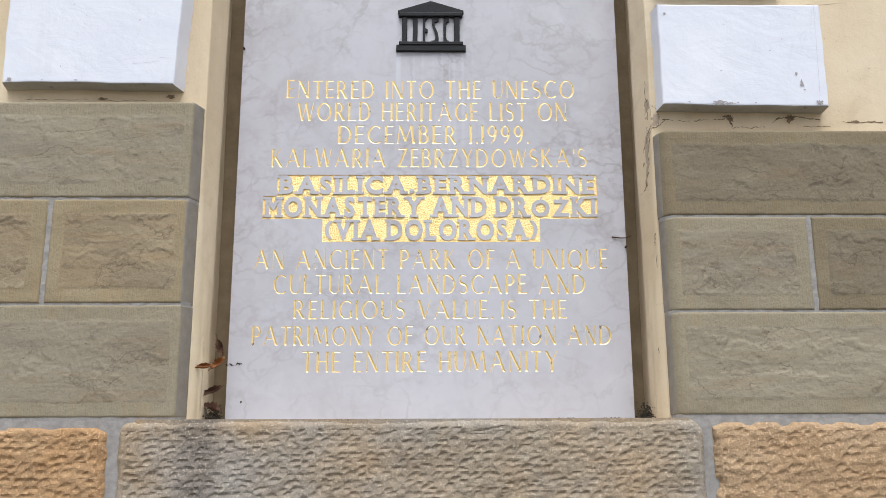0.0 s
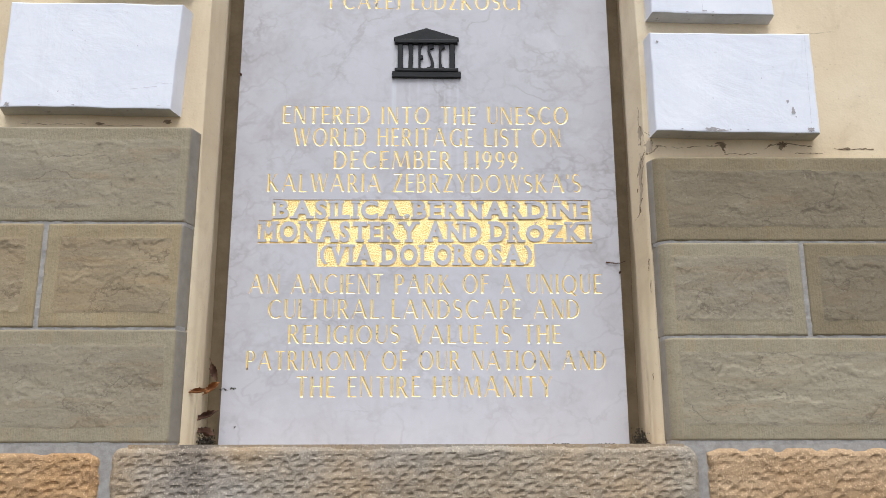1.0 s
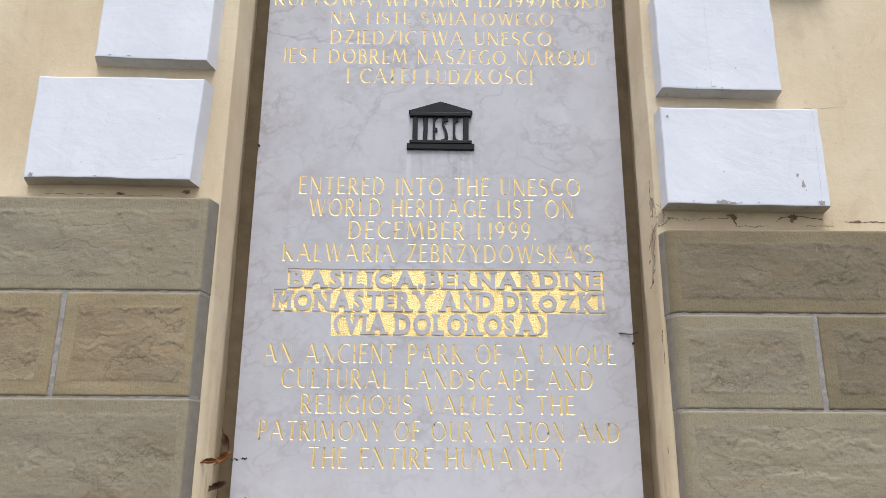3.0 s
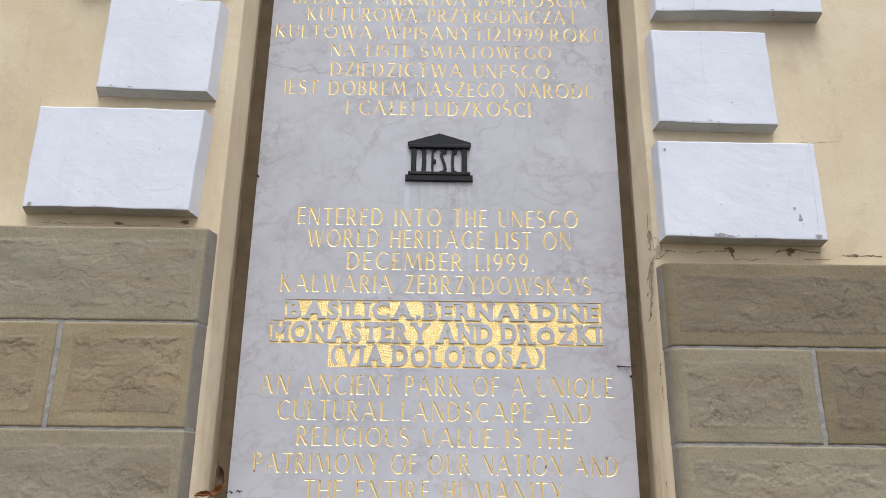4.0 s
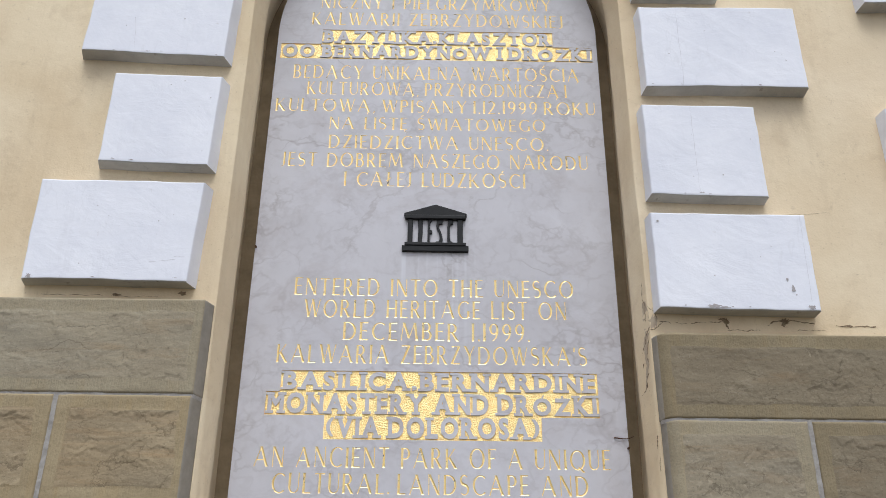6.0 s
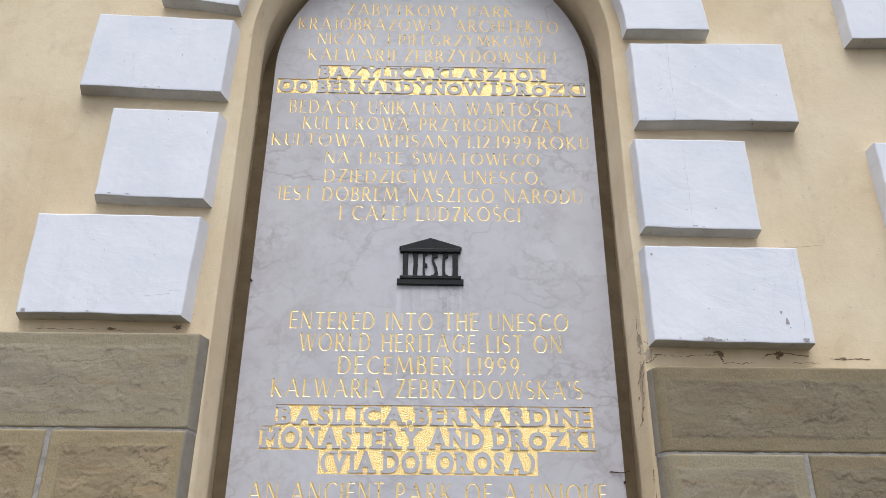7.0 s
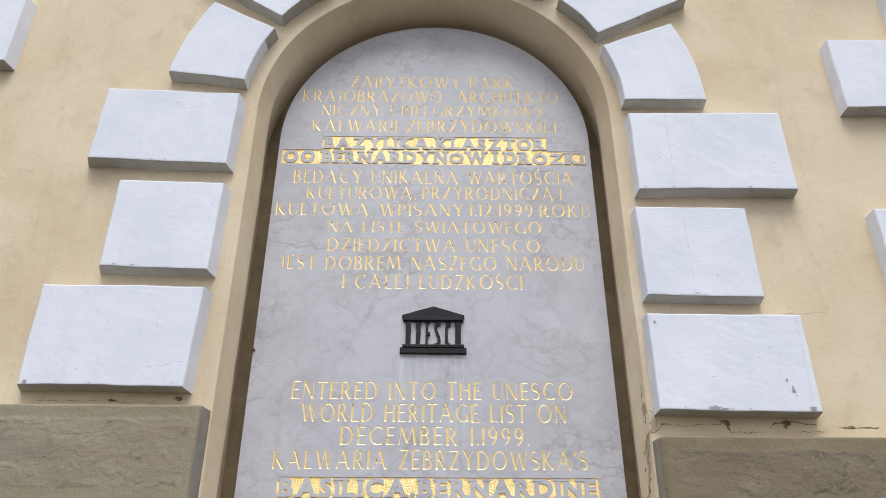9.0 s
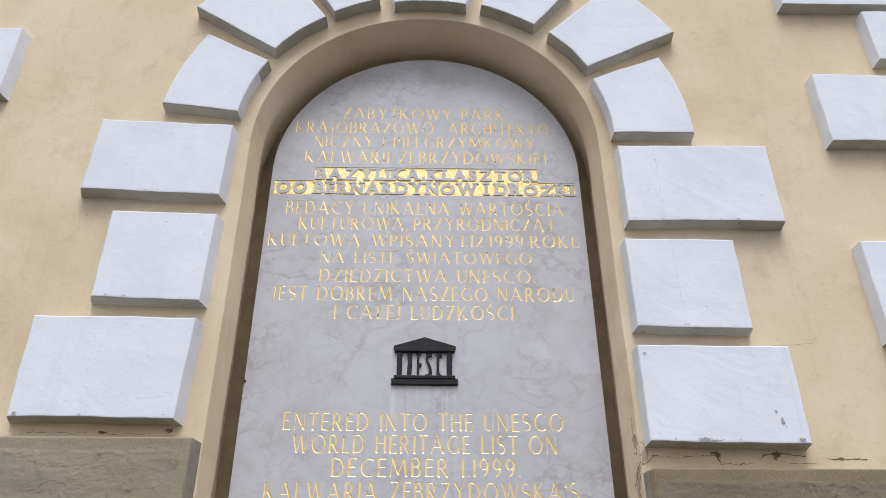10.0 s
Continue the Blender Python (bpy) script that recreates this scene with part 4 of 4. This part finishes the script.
# ---------------------------------------------------------------- black metal temple emblem
emblem = thing("temple_emblem", (0.001, -0.012, 2.46), "black cast metal temple emblem fixed to the marble", "emblem")


def bar(x0, x1, z0, z1, y0, y1, bevel=0.002):
    return dressed([(x0, z0), (x1, z0), (x1, z1), (x0, z1)], y0, y1, bevel, 0.0003, x0 * 9, 0.02)


finish("pediment", dressed([(-0.087, 2.573), (0.090, 2.573), (0.090, 2.581), (0.0015, 2.609), (-0.087, 2.581)], -0.010, 0.001, 0.002, 0.0002), IRON, emblem)
finish("entablature", bar(-0.084, 0.087, 2.562, 2.574, -0.013, 0.001), IRON, emblem)
finish("step", bar(-0.084, 0.088, 2.480, 2.490, -0.011, 0.001), IRON, emblem)
finish("step", bar(-0.091, 0.095, 2.463, 2.481, -0.009, 0.001), IRON, emblem)
for x0, x1 in ((-0.076, -0.062), (0.064, 0.079)):
    finish("column", bar(x0, x1, 2.489, 2.563, -0.009, 0.001), IRON, emblem)
finish("column", dressed([(-0.0475, 2.489), (-0.036, 2.489), (-0.034, 2.52), (-0.0345, 2.563), (-0.048, 2.563), (-0.046, 2.53)], -0.007, 0.001, 0.0015, 0.0003), IRON, emblem)
finish("column", dressed([(-0.020, 2.489), (-0.009, 2.489), (-0.014, 2.494), (-0.014, 2.518), (-0.007, 2.519), (-0.007, 2.528), (-0.014, 2.530), (-0.0135, 2.551), (-0.005, 2.563), (-0.020, 2.563)], -0.007, 0.001, 0.001, 0.0003, step=0.006), IRON, emblem)
finish("column", dressed([(0.002, 2.489), (0.021, 2.489), (0.023, 2.500), (0.0205, 2.516), (0.0115, 2.538), (0.012, 2.547), (0.022, 2.550), (0.022, 2.563), (0.007, 2.563), (0.0045, 2.541), (0.0135, 2.515), (0.014, 2.500), (0.011, 2.495), (0.003, 2.494)], -0.007, 0.001, 0.001, 0.0002, step=0.006), IRON, emblem)
finish("column", dressed([(0.036, 2.489), (0.051, 2.489), (0.050, 2.494), (0.045, 2.495), (0.0425, 2.505), (0.0425, 2.540), (0.045, 2.548), (0.051, 2.549), (0.051, 2.563), (0.038, 2.563), (0.0355, 2.54), (0.0355, 2.5)], -0.007, 0.001, 0.001, 0.0002, step=0.006), IRON, emblem)

# ---------------------------------------------------------------- leaves, twig, pins, dirt
def dry_leaf(at, length, width, turn, curl, mat, label):
    """A curled pointed leaf with a midrib and a stalk."""
    bm = bmesh.new()
    rows = []
    for i in range(13):
        t = i / 12
        half = width * (math.sin(math.pi * t ** 0.8) ** 0.8) * (1 + 0.18 * math.sin(t * 31)) / 2 + 0.0006
        row = []
        for j in range(-3, 4):
            s = j / 3
            a = curl * s
            x = (t - 0.5) * length
            row.append(bm.verts.new((x, half * math.sin(a) / max(curl, 0.1) if curl else half * s, half * (1 - math.cos(a)) / max(curl, 0.1) + 0.25 * length * (t - 0.5) ** 2 + 0.003 * math.sin(9 * t + 2 * s))))
        rows.append(row)
    for a, b in zip(rows, rows[1:]):
        for j in range(6):
            bm.faces.new((a[j], b[j], b[j + 1], a[j + 1]))
    ext = bmesh.ops.extrude_face_region(bm, geom=bm.faces[:])
    bmesh.ops.translate(bm, verts=[v for v in ext["geom"] if isinstance(v, bmesh.types.BMVert)], vec=(0, 0, 0.0008))
    bmesh.ops.create_cone(bm, segments=6, radius1=0.0011, radius2=0.0007, depth=length * 0.4, cap_ends=True, matrix=Matrix.Translation((-0.66 * length, 0, 0.06 * length)) @ Matrix.Rotation(radians(90), 4, "Y"))
    bmesh.ops.transform(bm, matrix=Matrix.Translation(at) @ Euler([radians(v) for v in turn]).to_matrix().to_4x4(), verts=bm.verts)
    return tagged(finish("dry_leaf", bm, mat, smooth=True), label, "leaf", group="dry leaves in the niche")


dry_leaf((-0.527, -0.118, 1.619), 0.060, 0.024, (62, -6, -6), 2.3, LEAF, "curled orange-brown dry leaf lodged in the niche corner")
dry_leaf((-0.512, -0.040, 1.634), 0.044, 0.030, (75, -40, 10), 1.9, LEAF, "pale brown dry leaf behind the plaque's edge")
dry_leaf((-0.514, -0.022, 1.672), 0.044, 0.030, (85, 70, 0), 1.8, LEAF_DARK, "dark withered leaf stuck beside the plaque")
dry_leaf((-0.517, -0.060, 1.566), 0.060, 0.028, (68, -24, 4), 2.0, LEAF_DARK, "withered reddish leaf in the niche corner")
dry_leaf((-0.520, -0.050, 1.525), 0.046, 0.034, (40, 12, 30), 1.5, LEAF_DARK, "dark dry leaf on the niche sill")


def clump(name, at, size, count, seed, label):
    rng = random.Random(seed)
    bm = bmesh.new()
    for _ in range(count):
        p = Vector((rng.gauss(0, size[0] / 2), rng.gauss(0, size[1] / 2), abs(rng.gauss(0, size[2] / 2))))
        r = rng.uniform(0.0007, 0.0026)
        bmesh.ops.create_icosphere(bm, subdivisions=1, radius=r, matrix=Matrix.Translation(Vector(at) + p) @ Euler((rng.random() * 6, rng.random() * 6, 0)).to_matrix().to_4x4() @ Matrix.Diagonal((1.5, 0.8, 0.6, 1)))
    return tagged(finish(name, bm, DEBRIS), label, "dirt", kind="stuff")


clump("dirt_clump", (-0.520, -0.03, 1.4990), (0.013, 0.05, 0.026), 320, 1, "dark dirt gathered on the niche sill")
clump("dirt_clump", (0.521, -0.03, 1.4990), (0.016, 0.05, 0.026), 300, 2, "dark dirt gathered on the niche sill")
clump("moss_clump", (0.335, -0.012, 1.4965), (0.020, 0.006, 0.005), 40, 3, "black moss along the plaque's foot")
for k, (x, z, spread, count) in enumerate(((-0.494, 1.631, 0.008, 9), (-0.472, 1.634, 0.006, 6), (-0.462, 1.542, 0.003, 4))):
    clump("moss_clump", (x, -0.0005, z), (spread, 0.001, 0.004), count, 40 + k, "tiny black moss specks on the marble")
clump("moss_clump", (0.435, -0.012, 1.4965), (0.024, 0.006, 0.006), 45, 4, "black moss along the plaque's foot")


def twig(points, radius, label):
    bm = bmesh.new()
    last = None
    for i, p in enumerate(points):
        r = radius * (1 - 0.5 * i / len(points))
        ring = [bm.verts.new((p[0], p[1] + r * math.cos(a), p[2] + r * math.sin(a))) for a in (k * math.tau / 6 for k in range(6))]
        if last:
            for k in range(6):
                bm.faces.new((last[k], last[(k + 1) % 6], ring[(k + 1) % 6], ring[k]))
        else:
            bm.faces.new(ring)
        last = ring
    bm.faces.new(last)
    return tagged(finish("twig", bm, RUST), label, "twig")


twig([(0.464, -0.002, 1.9545), (0.476, -0.004, 1.9525), (0.488, -0.004, 1.9515), (0.501, -0.004, 1.952), (0.512, -0.010, 1.956)], 0.0017, "thin reddish twig caught on the plaque's edge")


def pin(x, z):
    bm = bmesh.new()
    bmesh.ops.create_cone(bm, segments=10, radius1=0.0032, radius2=0.0026, depth=0.010, cap_ends=True, matrix=Matrix.Translation((x, -0.003, z)) @ Matrix.Rotation(radians(90), 4, "X"))
    return tagged(finish("iron_pin", bm, RUST), "small rusty iron pin at the plaque's edge", "pin", group="plaque pins")


pin(-0.4975, 2.472)
pin(0.4985, 1.928)

# ---------------------------------------------------------------- cracks and flaked paint
rng = random.Random(5)
for a, b, n, amount, w in (((0.572, 2.2205), (0.600, 2.216), 6, 0.002, 0.004), ((0.612, 2.2185), (0.640, 2.2165), 6, 0.002, 0.003), ((0.652, 2.2175), (0.690, 2.2195), 8, 0.002, 0.003),
                           ((0.700, 2.2215), (0.735, 2.2225), 8, 0.002, 0.004), ((0.738, 2.232), (0.744, 2.203), 9, 0.003, 0.007), ((0.742, 2.200), (0.825, 2.2015), 18, 0.002, 0.003),
                           ((0.845, 2.214), (0.885, 2.228), 9, 0.003, 0.005), ((0.885, 2.229), (0.965, 2.2195), 16, 0.002, 0.004), ((0.920, 2.2015), (0.990, 2.2025), 14, 0.0015, 0.003),
                           ((1.02, 2.2165), (1.12, 2.2145), 14, 0.002, 0.005), ((0.545, 2.262), (0.563, 2.240), 8, 0.002, 0.003), ((0.563, 2.240), (0.566, 2.226), 5, 0.001, 0.003),
                           ((0.547, 2.198), (0.560, 2.203), 6, 0.002, 0.006), ((0.560, 2.203), (0.579, 2.219), 8, 0.002, 0.005), ((0.860, 2.520), (1.06, 2.535), 16, 0.003, 0.0012),
                           ((-1.0, 2.274), (-0.84, 2.271), 14, 0.002, 0.002), ((-0.80, 2.272), (-0.70, 2.270), 9, 0.002, 0.0016)):
    pts = jagged(a, b, n, amount, rng)
    widths = [max(0.0004, w * rng.uniform(0.0, 0.85)) for _ in pts]
    finish("crack", ribbon(pts, widths, WALL_Y), CRACK, wall, "dark crack in the plaster")


def flake(name, cx, cz, w, h, y, mat, seed, label, parent=wall):
    r = random.Random(seed)
    n = 26
    pts = []
    for k in range(n):
        a = math.tau * k / n
        q = 0.45 + 0.65 * r.random()
        pts.append((cx + w / 2 * q * math.cos(a), cz + h / 2 * q * math.sin(a)))
    bm = bmesh.new()
    bm.faces.new([bm.verts.new((x, y - 0.0007, z)) for x, z in pts])
    return finish(name, bm, mat, parent, label)


flake("flaked_paint", 0.700, 2.2465, 0.040, 0.014, BLOCK_Y - 0.0006, CHIP, 1, "bare grey patch where paint flaked off")
flake("flaked_paint", 0.725, 2.2440, 0.030, 0.006, BLOCK_Y - 0.0006, CHIP, 2, "bare grey patch where paint flaked off")
flake("flaked_paint", 0.945, 2.2470, 0.022, 0.014, BLOCK_Y - 0.0006, CHIP, 3, "bare grey patch where paint flaked off")
flake("flaked_paint", 0.905, 2.2960, 0.012, 0.020, BLOCK_Y - 0.0006, CHIP, 4, "bare grey patch where paint flaked off")
flake("flaked_paint", 0.893, 2.3200, 0.008, 0.010, BLOCK_Y - 0.0006, CHIP, 5, "bare grey patch where paint flaked off")
flake("flaked_paint", 0.580, 2.4800, 0.008, 0.008, BLOCK_Y - 0.0006, CHIP, 6, "bare grey patch where paint flaked off")
flake("bare_patch", 0.557, 2.222, 0.030, 0.046, WALL_Y, BARE, 7, "bare patch where plaster broke away")
for cx, cz, w, h, seed in ((0.741, 2.2225, 0.020, 0.022, 8), (0.734, 2.2280, 0.026, 0.010, 18), (0.890, 2.2255, 0.034, 0.018, 9), (0.884, 2.2160, 0.014, 0.016, 19), (1.050, 2.2155, 0.022, 0.007, 10), (-0.806, 2.2735, 0.030, 0.010, 12), (-0.640, 2.2800, 0.024, 0.014, 13)):
    flake("damp_stain", cx, cz, w, h, WALL_Y - 0.00012 * seed, CRACK, seed, "dark stain under the block")


def on_reveal(x, z):
    """Depth of the splayed niche edge at x, on its right side."""
    inward = NICHE_X + NICHE_R - x
    steps = reveal_profile(z)[:7]
    for (a, ya), (b, yb) in zip(steps, steps[1:]):
        if a <= inward <= b:
            return ya + (yb - ya) * (inward - a) / max(1e-6, b - a)
    return WALL_Y if inward <= 0 else steps[-1][1]


# plaster peeled from the niche's edge
PEEL = [((0.540, 2.278), 0.004), ((0.541, 2.250), 0.008), ((0.5415, 2.225), 0.010), ((0.542, 2.200), 0.008), ((0.538, 2.180), 0.005), ((0.535, 2.150), 0.009), ((0.534, 2.120), 0.011), ((0.533, 2.090), 0.010), ((0.531, 2.062), 0.006), ((0.530, 2.045), 0.002)]
pts, widths = [], []
for (p, w), (q, v) in zip(PEEL, PEEL[1:]):
    for k in range(5):
        pts.append((p[0] + (q[0] - p[0]) * k / 5 + rng.uniform(-0.0008, 0.0008), p[1] + (q[1] - p[1]) * k / 5))
        widths.append(max(0.001, w + (v - w) * k / 5 + rng.uniform(-0.002, 0.002)))
finish("bare_patch", ribbon(pts, widths, on_reveal, 0.0010), BARE, wall, "peeled plaster along the niche's edge")
for a, b, n, amount, w in (((0.539, 2.331), (0.5405, 2.275), 9, 0.001, 0.0016), ((0.5405, 2.275), (0.5405, 2.225), 8, 0.001, 0.0014), ((0.545, 2.205), (0.538, 2.178), 8, 0.0012, 0.0045), ((0.538, 2.178), (0.532, 2.145), 8, 0.001, 0.0022),
                           ((0.541, 2.185), (0.539, 2.120), 9, 0.001, 0.0018), ((0.533, 2.122), (0.5275, 2.104), 6, 0.0008, 0.0030), ((0.538, 2.092), (0.5345, 2.060), 7, 0.001, 0.0030), ((0.5345, 2.060), (0.529, 2.044), 6, 0.001, 0.0030),
                           ((0.540, 1.935), (0.539, 1.905), 9, 0.0006, 0.0022), ((0.541, 1.885), (0.540, 1.850), 9, 0.0006, 0.0014), ((0.536, 1.662), (0.5355, 1.645), 6, 0.0004, 0.0016), ((0.537, 1.535), (0.536, 1.50), 10, 0.0008, 0.0030)):
    pts = jagged(a, b, n, amount, rng)
    finish("crack", ribbon(pts, [max(0.0003, w * rng.uniform(0.0, 0.75)) for _ in pts], on_reveal, 0.0016), CRACK, wall, "dark crack at the niche's edge")

# small chips along the blocks' lower edges
chips = random.Random(23)
for x0, x1, z0, z1, rise, *_ in BLOCKS[:6]:
    for _ in range(4):
        x = chips.uniform(x0 + 0.01, x1 - 0.01)
        z = z0 + rise * (x - x0) / (x1 - x0) + chips.uniform(0.005, 0.009)
        flake("flaked_paint", x, z, chips.uniform(0.004, 0.014), chips.uniform(0.0015, 0.004), BLOCK_Y - 0.0006, CHIP, chips.random(), "")
    for _ in range(4):
        flake("flaked_paint", chips.uniform(x0 + 0.02, x1 - 0.02), chips.uniform(z0 + 0.02, z1 - 0.02), chips.uniform(0.002, 0.005), chips.uniform(0.002, 0.005), BLOCK_Y - 0.0006, CHIP, chips.random(), "")
flake("flaked_paint", -1.014, 2.304, 0.016, 0.016, BLOCK_Y - 0.0006, CHIP, 31, "bare grey patch where paint flaked off")

# hairline cracks and trowel marks in the blocks' paint
for a, b, n, amount, w in (((0.699, 3.182), (0.695, 2.907), 24, 0.0012, 0.0020), ((0.704, 2.839), (0.700, 2.563), 22, 0.0014, 0.0013), ((0.953, 2.502), (0.946, 2.262), 18, 0.0005, 0.0014),
                           ((-0.875, 3.115), (-0.861, 3.003), 10, 0.0012, 0.0014), ((-0.66, 2.36), (-0.62, 2.36), 8, 0.0012, 0.0016), ((-0.72, 2.345), (-0.655, 2.352), 9, 0.0012, 0.0018)):
    pts = jagged(a, b, n, amount, chips)
    finish("crack", ribbon(pts, [w * chips.uniform(0.1, 0.8) for _ in pts], BLOCK_Y - 0.0008), HAIRLINE, wall, "fine grey crack in the white paint")
